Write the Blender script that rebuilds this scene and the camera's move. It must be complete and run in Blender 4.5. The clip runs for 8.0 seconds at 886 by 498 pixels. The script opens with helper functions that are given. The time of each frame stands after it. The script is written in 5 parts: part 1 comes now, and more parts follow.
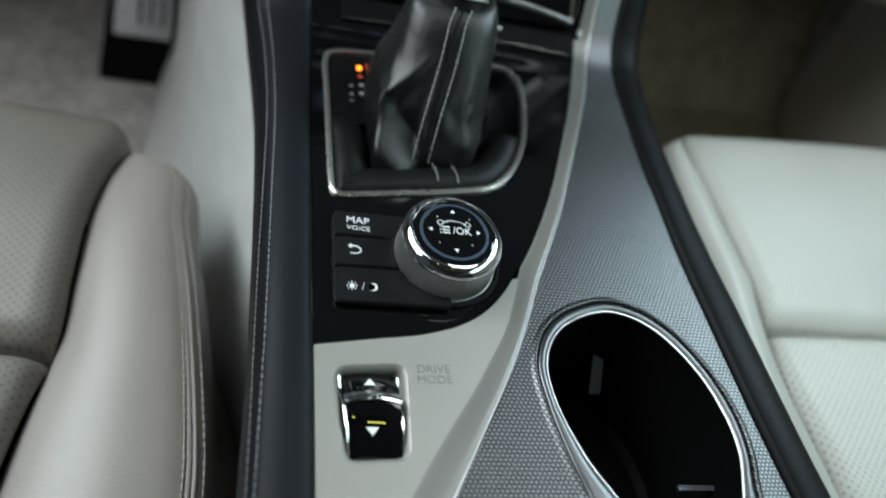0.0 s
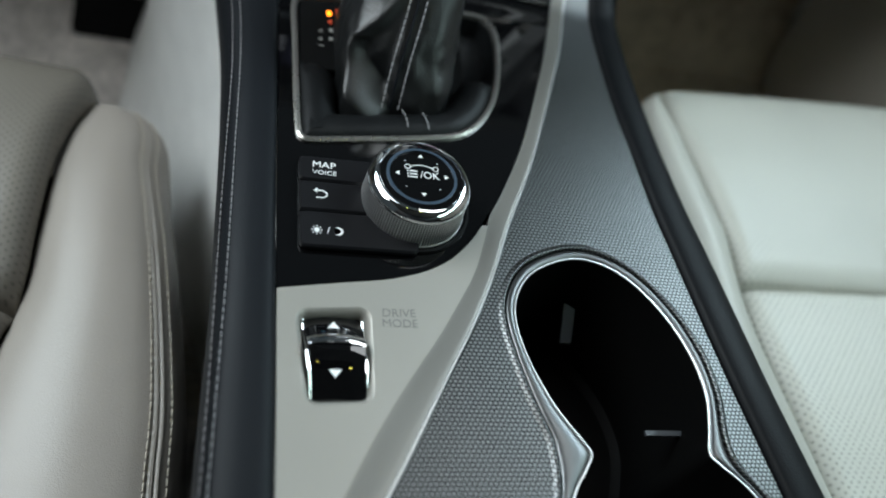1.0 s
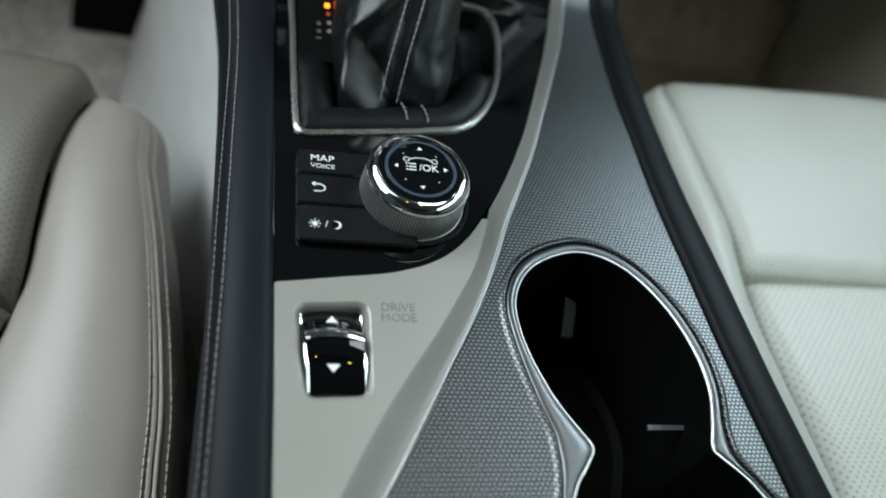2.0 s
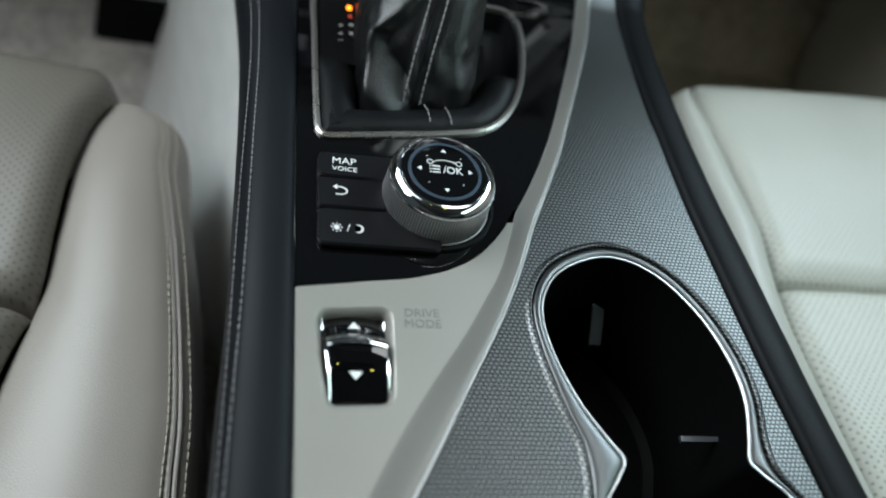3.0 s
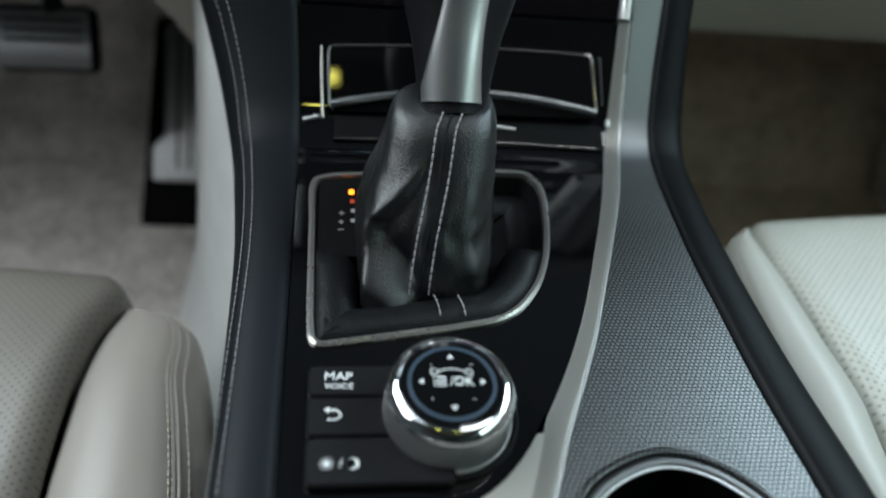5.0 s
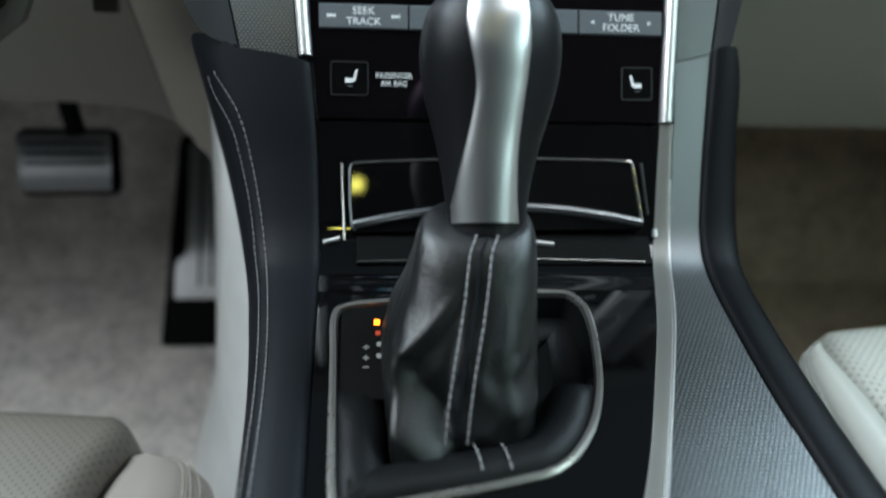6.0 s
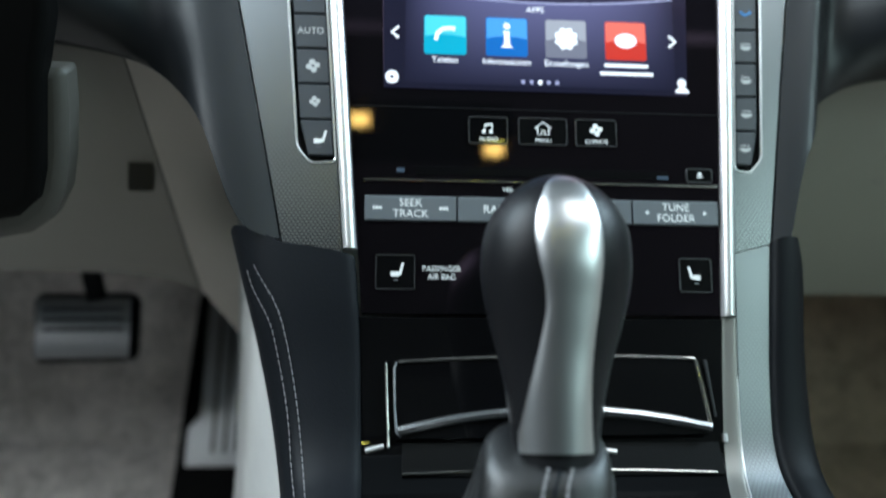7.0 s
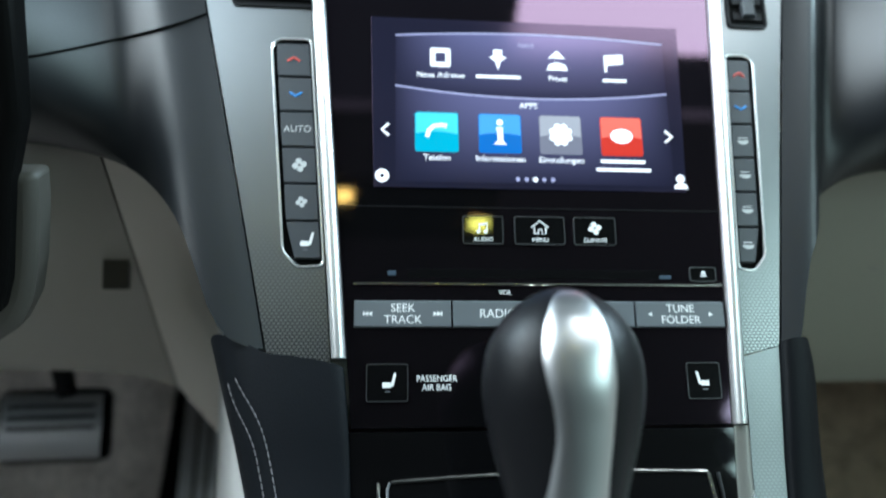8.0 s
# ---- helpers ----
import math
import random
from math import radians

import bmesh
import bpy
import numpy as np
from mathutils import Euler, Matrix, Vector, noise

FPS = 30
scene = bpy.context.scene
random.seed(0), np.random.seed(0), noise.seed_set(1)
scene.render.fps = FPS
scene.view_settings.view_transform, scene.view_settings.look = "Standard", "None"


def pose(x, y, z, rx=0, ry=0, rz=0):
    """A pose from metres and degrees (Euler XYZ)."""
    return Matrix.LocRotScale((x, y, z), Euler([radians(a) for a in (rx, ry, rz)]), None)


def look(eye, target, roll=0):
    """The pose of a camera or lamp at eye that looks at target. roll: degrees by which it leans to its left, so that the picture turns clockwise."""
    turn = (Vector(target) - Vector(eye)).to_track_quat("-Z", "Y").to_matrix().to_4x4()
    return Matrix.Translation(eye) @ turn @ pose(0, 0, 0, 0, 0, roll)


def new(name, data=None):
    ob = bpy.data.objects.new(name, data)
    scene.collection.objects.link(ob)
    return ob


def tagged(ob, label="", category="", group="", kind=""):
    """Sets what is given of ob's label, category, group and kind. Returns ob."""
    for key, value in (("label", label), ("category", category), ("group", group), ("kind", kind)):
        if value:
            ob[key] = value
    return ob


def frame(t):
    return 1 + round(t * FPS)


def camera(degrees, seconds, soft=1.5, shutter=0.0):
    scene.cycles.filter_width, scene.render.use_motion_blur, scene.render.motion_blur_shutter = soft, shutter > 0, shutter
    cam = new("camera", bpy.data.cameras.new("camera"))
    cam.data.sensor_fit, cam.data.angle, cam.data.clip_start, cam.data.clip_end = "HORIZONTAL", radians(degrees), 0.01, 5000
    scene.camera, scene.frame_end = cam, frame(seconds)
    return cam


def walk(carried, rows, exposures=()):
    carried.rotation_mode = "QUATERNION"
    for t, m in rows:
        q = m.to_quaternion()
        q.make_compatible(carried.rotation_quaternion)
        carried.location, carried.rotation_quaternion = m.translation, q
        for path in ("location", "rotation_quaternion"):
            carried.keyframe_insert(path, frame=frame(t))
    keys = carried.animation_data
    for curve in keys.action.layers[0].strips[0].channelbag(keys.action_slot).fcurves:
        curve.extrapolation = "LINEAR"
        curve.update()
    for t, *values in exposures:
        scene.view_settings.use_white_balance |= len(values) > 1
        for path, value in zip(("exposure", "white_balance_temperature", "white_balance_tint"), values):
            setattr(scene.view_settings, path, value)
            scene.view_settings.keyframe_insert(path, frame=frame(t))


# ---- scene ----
cam = camera(61.8, 8.0, soft=1.9, shutter=0.4)
cam.data.dof.use_dof, cam.data.dof.focus_distance, cam.data.dof.aperture_fstop = True, 0.33, 3.8
PATH = [
    (0, (-0.1097, -0.0137, 0.5258), (0.1414, 0.5923, -0.2289), 22.68),
    (0.5, (-0.1013, -0.0186, 0.5193), (0.1627, 0.5627, -0.2503), 24.22),
    (1, (-0.0978, -0.0214, 0.5176), (0.1697, 0.5530, -0.2560), 24.63),
    (1.5, (-0.0956, -0.0209, 0.5166), (0.1721, 0.5483, -0.2608), 24.44),
    (3, (-0.0948, -0.0171, 0.5066), (0.1420, 0.5654, -0.2709), 22.16),
    (3.5, (-0.0879, -0.0103, 0.4999), (0.1237, 0.5948, -0.2675), 18.80),
    (4, (-0.0827, 0.0041, 0.4964), (0.1039, 0.6385, -0.2538), 15.17),
    (4.2, (-0.0782, 0.0116, 0.4989), (0.0930, 0.6721, -0.2321), 13.61),
    (5.3, (-0.0556, 0.0441, 0.4907), (0.0583, 0.7919, -0.1634), 6.75),
    (5.5, (-0.0584, 0.0502, 0.4851), (0.0540, 0.8213, -0.1416), 6.47),
    (6, (-0.0570, 0.0746, 0.4828), (0.0250, 0.8803, -0.1037), 3.47),
    (6.5, (-0.0610, 0.0971, 0.4887), (0.0269, 0.9450, -0.0340), 4.76),
    (7, (-0.0773, 0.1148, 0.4998), (-0.0028, 1.0081, 0.0566), 2.95),
    (7.5, (-0.0790, 0.1260, 0.5049), (0.0050, 1.0355, 0.0976), 4.79),
    (8, (-0.0822, 0.1405, 0.5098), (0.0170, 1.0666, 0.1456), 2.83),
]
walk(cam, [(t, look(eye, target, roll)) for t, eye, target, roll in PATH],
     [(0, -0.36, 6270, 8), (3.0, -0.38, 6280, 8), (4.2, -0.36, 6250, 8), (5.5, -0.15, 6130, 8), (7, 0.20, 5950, 6), (8, 0.35, 5850, 4)])

# ---- world and lamps ----
world = bpy.data.worlds.new("showroom")
world.use_nodes = True
scene.world = world
background = world.node_tree.nodes["Background"]
background.inputs["Color"].default_value = (0.75, 0.92, 1.0, 1)
background.inputs["Strength"].default_value = 0.07


def area_lamp(name, eye, target, sx, sy, watts, colour):
    data = bpy.data.lights.new(name, "AREA")
    data.shape, data.size, data.size_y = "RECTANGLE", sx, sy
    data.energy, data.color = watts, colour
    ob = new(name, data)
    ob.matrix_world = look(eye, target)
    return ob


# showroom light through the open driver's door, the passenger's window, the quarter lights and the windscreen's top
area_lamp("door_light_driver", (-0.95, 0.45, 1.25), (-0.22, 0.40, 0.10), 1.0, 0.70, 22.0, (0.98, 1.0, 0.98))
area_lamp("window_light_passenger", (0.88, -0.05, 0.98), (0.15, 0.12, 0.20), 1.1, 0.28, 6.0, (0.76, 1.0, 0.94))
area_lamp("windscreen_light_right", (0.80, 0.62, 0.96), (0.2, 0.45, 0.42), 0.50, 0.32, 11.5, (0.74, 0.92, 1.0))
area_lamp("windscreen_light_left", (-0.70, 0.68, 0.97), (-0.2, 0.45, 0.45), 0.55, 0.36, 8.5, (0.76, 0.92, 1.0))
area_lamp("windscreen_top_right", (0.32, 0.315, 1.20), (0.32, 0.315, 0.0), 0.36, 0.26, 2.1, (0.94, 0.97, 0.97))
area_lamp("windscreen_top_left", (-0.46, 0.40, 1.14), (-0.42, 0.42, 0.0), 0.60, 0.26, 1.5, (0.82, 0.93, 1.0))


# ---- materials ----
def nodes_of(name):
    m = bpy.data.materials.new(name)
    m.use_nodes = True
    t = m.node_tree
    return m, t, t.nodes["Principled BSDF"]


def node(t, kind, **values):
    n = t.nodes.new(kind)
    for key, value in values.items():
        n.inputs[key].default_value = value
    return n


def mix_colour(t, fac, a, b):
    n = t.nodes.new("ShaderNodeMix")
    n.data_type = "RGBA"
    for s, v in ((0, fac), (6, a), (7, b)):
        if hasattr(v, "is_linked"):
            t.links.new(v, n.inputs[s])
        else:
            n.inputs[s].default_value = v if s == 0 else (*v, 1)
    return n.outputs[2]


def maths(t, op, a, b=0.0):
    n = t.nodes.new("ShaderNodeMath")
    n.operation = op
    for s, v in ((0, a), (1, b)):
        if hasattr(v, "is_linked"):
            t.links.new(v, n.inputs[s])
        else:
            n.inputs[s].default_value = v
    return n.outputs[0]


def surf(name, colour, rough, metal=0.0, var=0.12, scale=25.0, grain=900.0, bump=0.15, depth=0.0003, coat=0.0, spec=0.5, stretch=None):
    m, t, b = nodes_of(name)
    co = t.nodes.new("ShaderNodeTexCoord").outputs["Object"]
    if stretch:
        mp = t.nodes.new("ShaderNodeMapping")
        mp.inputs["Scale"].default_value = stretch
        t.links.new(co, mp.inputs["Vector"])
        co = mp.outputs["Vector"]
    big = node(t, "ShaderNodeTexNoise", Scale=scale, Detail=4.0)
    fine = node(t, "ShaderNodeTexNoise", Scale=grain, Detail=3.0)
    t.links.new(co, big.inputs["Vector"])
    t.links.new(co, fine.inputs["Vector"])
    both = maths(t, "ADD", maths(t, "MULTIPLY", big.outputs[0], 0.6), maths(t, "MULTIPLY", fine.outputs[0], 0.4))
    lo, hi = [c * (1 - var) for c in colour], [min(1, c * (1 + var)) for c in colour]
    t.links.new(mix_colour(t, both, lo, hi), b.inputs["Base Color"])
    t.links.new(maths(t, "ADD", maths(t, "MULTIPLY", both, 0.16 * min(1, rough * 2.5)), rough - 0.08 * min(1, rough * 2.5)), b.inputs["Roughness"])
    b.inputs["Metallic"].default_value = metal
    b.inputs["Coat Weight"].default_value = coat
    b.inputs["Coat Roughness"].default_value = 0.03
    b.inputs["Specular IOR Level"].default_value = spec
    if bump:
        bp = node(t, "ShaderNodeBump", Strength=bump, Distance=depth)
        t.links.new(fine.outputs[0], bp.inputs["Height"])
        t.links.new(bp.outputs[0], b.inputs["Normal"])
    return m


def leather(name, colour, rough=0.45, perforated=0.0, pitch=0.0036, spec=0.5, grain=1300.0, relief=0.25):
    m, t, b = nodes_of(name)
    co = t.nodes.new("ShaderNodeTexCoord").outputs["Object"]
    b.inputs["Specular IOR Level"].default_value = spec
    vor = node(t, "ShaderNodeTexVoronoi", Scale=grain)
    t.links.new(co, vor.inputs["Vector"])
    big = node(t, "ShaderNodeTexNoise", Scale=14.0, Detail=5.0)
    t.links.new(co, big.inputs["Vector"])
    col = mix_colour(t, big.outputs[0], [c * 0.88 for c in colour], [min(1, c * 1.1) for c in colour])
    height = vor.outputs["Distance"]
    if perforated:
        mp = t.nodes.new("ShaderNodeMapping")
        mp.inputs["Rotation"].default_value = (0, 0, radians(45))
        mp.inputs["Scale"].default_value = (1, 1, 0)
        t.links.new(co, mp.inputs["Vector"])
        dots = node(t, "ShaderNodeTexVoronoi", Scale=1.0 / pitch, Randomness=0.0)
        dots.voronoi_dimensions = "2D"
        t.links.new(mp.outputs[0], dots.inputs["Vector"])
        hole = maths(t, "LESS_THAN", dots.outputs["Distance"], 0.21)
        col = mix_colour(t, maths(t, "MULTIPLY", hole, perforated), col, [c * 0.25 for c in colour])
        height = maths(t, "SUBTRACT", height, maths(t, "MULTIPLY", hole, 2.0))
    t.links.new(col, b.inputs["Base Color"])
    t.links.new(maths(t, "ADD", maths(t, "MULTIPLY", big.outputs[0], 0.15), rough - 0.07), b.inputs["Roughness"])
    bp = node(t, "ShaderNodeBump", Strength=relief, Distance=0.0003)
    t.links.new(height, bp.inputs["Height"])
    t.links.new(bp.outputs[0], b.inputs["Normal"])
    return m


def pile(name, colour):
    # cut carpet: brushed patches over a fine tuft grain
    m, t, b = nodes_of(name)
    co = t.nodes.new("ShaderNodeTexCoord").outputs["Object"]
    parts = []
    for scale, gain, detail in ((26.0, 1.6, 5.0), (150.0, 1.7, 4.0), (900.0, 1.3, 2.0)):
        n = node(t, "ShaderNodeTexNoise", Scale=scale, Detail=detail)
        t.links.new(co, n.inputs["Vector"])
        parts.append((n.outputs[0], maths(t, "MULTIPLY", maths(t, "SUBTRACT", n.outputs[0], 0.5), gain)))
    fac = maths(t, "ADD", maths(t, "ADD", parts[0][1], parts[1][1]), maths(t, "ADD", parts[2][1], 0.5))
    fac = maths(t, "MINIMUM", maths(t, "MAXIMUM", fac, 0.0), 1.0)
    t.links.new(mix_colour(t, fac, [c * 0.66 for c in colour], [min(1, c * 1.28) for c in colour]), b.inputs["Base Color"])
    b.inputs["Roughness"].default_value = 0.95
    b.inputs["Specular IOR Level"].default_value = 0.1
    bp = node(t, "ShaderNodeBump", Strength=0.8, Distance=0.002)
    t.links.new(parts[2][0], bp.inputs["Height"])
    t.links.new(bp.outputs[0], b.inputs["Normal"])
    return m


def weave(name, gain=1.0, axis=1, start=0.30, rate=5.0, most=0.70, pale=0.38, relief=0.17, rough=0.36):
    # staggered aluminium weave, cells 2.1 x 1.8 mm, faded out where the panel rises
    m, t, b = nodes_of(name)
    co = t.nodes.new("ShaderNodeTexCoord").outputs["Object"]
    sep = t.nodes.new("ShaderNodeSeparateXYZ")
    t.links.new(co, sep.inputs[0])
    v = maths(t, "MULTIPLY", maths(t, "ADD", sep.outputs[1], maths(t, "MULTIPLY", sep.outputs[2], 0.75)), 1 / 0.0018)
    row = maths(t, "FLOOR", v)
    u = maths(t, "ADD", maths(t, "MULTIPLY", sep.outputs[0], 1 / 0.0021), maths(t, "MULTIPLY", row, 0.5))
    cu = maths(t, "SINE", maths(t, "MULTIPLY", maths(t, "FRACT", u), math.pi))
    cv = maths(t, "SINE", maths(t, "MULTIPLY", maths(t, "FRACT", v), math.pi))
    h = maths(t, "MINIMUM", maths(t, "MULTIPLY", maths(t, "MULTIPLY", cu, cv), 1.3), 1.0)
    sheen_part = maths(t, "MINIMUM", maths(t, "MAXIMUM", maths(t, "MULTIPLY", maths(t, "SUBTRACT", sep.outputs[axis], start), rate), 0.0), most)
    h = maths(t, "ADD", maths(t, "MULTIPLY", h, maths(t, "SUBTRACT", 1.0, sheen_part)), maths(t, "MULTIPLY", sheen_part, 0.72))
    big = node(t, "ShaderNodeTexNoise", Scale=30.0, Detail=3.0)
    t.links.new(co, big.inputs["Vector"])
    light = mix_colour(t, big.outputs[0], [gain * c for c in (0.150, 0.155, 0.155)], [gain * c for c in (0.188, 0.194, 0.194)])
    # pale sheen painted into the colour of the risen part
    t.links.new(mix_colour(t, maths(t, "MULTIPLY", sheen_part, 0.7), mix_colour(t, h, (0.0065, 0.0067, 0.007), light), (pale, pale * 1.03, pale * 1.05)), b.inputs["Base Color"])
    b.inputs["Metallic"].default_value = 0.9
    b.inputs["Roughness"].default_value = rough
    bp = node(t, "ShaderNodeBump", Strength=relief, Distance=0.0004)
    t.links.new(h, bp.inputs["Height"])
    t.links.new(bp.outputs[0], b.inputs["Normal"])
    return m


def knurl(name, cx, cy):
    # diamond knurling round an upright axis
    m, t, b = nodes_of(name)
    co = t.nodes.new("ShaderNodeTexCoord").outputs["Object"]
    sep = t.nodes.new("ShaderNodeSeparateXYZ")
    t.links.new(co, sep.inputs[0])
    ang = maths(t, "ARCTAN2", maths(t, "SUBTRACT", sep.outputs[1], cy), maths(t, "SUBTRACT", sep.outputs[0], cx))
    a, z = maths(t, "MULTIPLY", ang, 58.0), maths(t, "MULTIPLY", sep.outputs[2], 2500.0)
    h = maths(t, "MULTIPLY", maths(t, "SINE", maths(t, "ADD", a, z)), maths(t, "SINE", maths(t, "SUBTRACT", a, z)))
    h = maths(t, "ADD", maths(t, "MULTIPLY", h, 0.5), 0.5)
    t.links.new(mix_colour(t, h, (0.13, 0.13, 0.135), (0.92, 0.92, 0.92)), b.inputs["Base Color"])
    b.inputs["Metallic"].default_value, b.inputs["Roughness"].default_value = 0.8, 0.32
    bp = node(t, "ShaderNodeBump", Strength=0.25, Distance=0.0003)
    t.links.new(h, bp.inputs["Height"])
    t.links.new(bp.outputs[0], b.inputs["Normal"])
    return m


def glow(name, colour, strength):
    m, t, b = nodes_of(name)
    b.inputs["Base Color"].default_value = (*[0.3 * c for c in colour], 1)
    b.inputs["Emission Color"].default_value = (*colour, 1)
    b.inputs["Emission Strength"].default_value = strength
    b.inputs["Roughness"].default_value = 0.2
    return m


FACEGLASS = surf("coated_black_glass", (0.0022, 0.0022, 0.0025), 0.035, var=0.2, bump=0.0, spec=0.9)
# coated glass: its reflections are tinted
FACEGLASS.node_tree.nodes["Principled BSDF"].inputs["Specular Tint"].default_value = (1.0, 0.66, 0.95, 1)
GLOSS = surf("piano_black", (0.0022, 0.0022, 0.0025), 0.03, var=0.2, bump=0.0, coat=0.6)
SATIN = surf("satin_silver_paint", (0.30, 0.286, 0.258), 0.42, metal=0.35, var=0.05, grain=2500, bump=0.05)
TRIM = surf("satin_aluminium_trim", (0.72, 0.72, 0.71), 0.34, metal=0.8, var=0.06, bump=0.03)
STRIP = surf("satin_silver_strip", (0.195, 0.188, 0.172), 0.38, metal=0.48, var=0.05, grain=2500, bump=0.04)
RIMMETAL = surf("satin_grey_metal", (0.115, 0.117, 0.118), 0.33, metal=0.95, var=0.05, grain=2500, bump=0.03)
WARMTRIM = surf("warm_satin_chrome", (0.35, 0.335, 0.31), 0.28, metal=0.85, var=0.02, scale=8.0, grain=60.0, bump=0.0)
CHROME = surf("chrome", (0.80, 0.80, 0.80), 0.08, metal=1.0, var=0.03, bump=0.0)
POLISHED = surf("polished_trim", (0.82, 0.82, 0.82), 0.22, metal=1.0, var=0.03, bump=0.0)
DCHROME = surf("smoked_chrome", (0.50, 0.48, 0.445), 0.22, metal=1.0, var=0.02, scale=8.0, grain=60.0, bump=0.0)
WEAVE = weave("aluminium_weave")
SURROUND = weave("bright_aluminium_weave", 2.2, 2, 0.335, 16.0, 0.97, 0.255, 0.05, 0.32)
BLEATHER = leather("black_leather", (0.0066, 0.0078, 0.0100), 0.50, spec=0.13)
RAILLEATHER = leather("satin_black_leather", (0.0040, 0.0046, 0.0056), 0.46, spec=0.10)
BOOTLEATHER = leather("grained_black_leather", (0.0032, 0.0037, 0.0040), 0.36, spec=0.55, grain=1300.0, relief=0.42)
SOFTPAD = leather("charcoal_soft_pad", (0.0085, 0.0100, 0.0122), 0.43, spec=0.50, relief=0.1)
GLOVEPLASTIC = surf("olive_beige_plastic", (0.31, 0.292, 0.246), 0.55, var=0.06, grain=1500, bump=0.25)
INSERT = surf("brushed_metal_insert", (0.58, 0.58, 0.58), 0.35, metal=1.0, var=0.04, scale=20, grain=3000, bump=0.0)
KNOBLEATHER = leather("smooth_black_leather", (0.0065, 0.0065, 0.0075), 0.38, spec=0.17)
# beige plastic darkened to stand for shade under the column
SHADEPLASTIC = surf("shaded_beige_plastic", (0.07, 0.066, 0.058), 0.55, var=0.06, grain=1500, bump=0.2)
BEIGE = leather("beige_leather", (0.292, 0.266, 0.238), 0.42)
BEIGEPERF = leather("beige_perforated_leather", (0.158, 0.144, 0.122), 0.45, 0.5)
CREAM = leather("cream_leather", (0.45, 0.445, 0.40), 0.42)
CREAMPERF = leather("cream_perforated_leather", (0.475, 0.475, 0.425), 0.45, 0.60)
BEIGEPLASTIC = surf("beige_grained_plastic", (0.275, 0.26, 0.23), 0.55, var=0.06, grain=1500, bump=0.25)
# lit copy of the beige plastic, brightness painted into the colour
LITPLASTIC = surf("beige_plastic_lit", (0.56, 0.52, 0.465), 0.55, var=0.06, grain=1500, bump=0.25)
CARPET = pile("beige_carpet", (0.72, 0.675, 0.645))
# the beige carpet again, darkened and warmed to paint in footwell shade
SHADEDCARPET = pile("carpet_in_shade", (0.50, 0.40, 0.30))
TRIMFELT = surf("pale_beige_felt", (0.64, 0.645, 0.63), 0.85, var=0.20, scale=38.0, grain=1200.0, bump=0.5, spec=0.15)
DARKPLASTIC = surf("dark_grey_plastic", (0.0055, 0.0055, 0.0065), 0.42, var=0.15, grain=1800, bump=0.2, spec=0.16)
BUTTON = surf("charcoal_button", (0.040, 0.044, 0.050), 0.40, var=0.08, grain=2000, bump=0.1)
DIMLINE = surf("dim_grey_line", (0.028, 0.029, 0.031), 0.4, var=0.06, bump=0.0)
BARGREY = surf("grey_button", (0.095, 0.105, 0.115), 0.35, var=0.06, grain=2000, bump=0.08)
RUBBER = surf("black_rubber", (0.0018, 0.0018, 0.0018), 0.6, var=0.2, grain=700, bump=0.3, spec=0.09)
STEEL = surf("brushed_steel_pedal", (0.78, 0.79, 0.81), 0.35, metal=0.9, var=0.08, bump=0.1, stretch=(1, 12, 1))
PRINT = surf("white_print", (0.75, 0.76, 0.76), 0.5, var=0.03, bump=0.0)
APRONLEATHER = leather("dull_black_leather", (0.0038, 0.0042, 0.0046), 0.45, spec=0.17, grain=900.0, relief=0.5)
SLOTBROWN = surf("dark_brown_grey", (0.075, 0.07, 0.06), 0.5, var=0.1, bump=0.1)
MIDPRINT = surf("pale_grey_print", (0.45, 0.46, 0.46), 0.5, var=0.04, bump=0.0)
PEDALSTEEL = surf("dull_worn_steel", (0.48, 0.48, 0.49), 0.40, metal=0.8, var=0.12, bump=0.1)
WARM = glow("warm_map_lamp", (0.95, 0.86, 0.15), 20.0)
FAINTPRINT = surf("faint_grey_print", (0.17, 0.165, 0.155), 0.5, var=0.05, bump=0.0)
GREYPRINT = surf("grey_print", (0.22, 0.215, 0.20), 0.5, var=0.05, bump=0.0)
THREAD = surf("pale_grey_thread", (0.21, 0.205, 0.212), 0.8, var=0.15, grain=3000, bump=0.3)
BEIGETHREAD = surf("beige_thread", (0.42, 0.38, 0.32), 0.8, var=0.15, grain=3000, bump=0.3)
BLUERING = surf("blue_grey_ring", (0.07, 0.10, 0.14), 0.25, metal=0.5, var=0.05, bump=0.0)
HEADLINER = surf("headliner_cloth", (0.10, 0.098, 0.094), 0.9, var=0.08, bump=0.3)
LED = glow("amber_light", (1.0, 0.22, 0.01), 6.0)
LEDDIM = glow("dim_red_light", (0.9, 0.12, 0.05), 0.25)


# ---- shape helpers ----
def thing(name, at, label, category, group="", kind=""):
    ob = new(name)
    ob.empty_display_size = 0.02
    ob.matrix_basis = Matrix.Translation(at)
    return tagged(ob, label, category, group, kind)


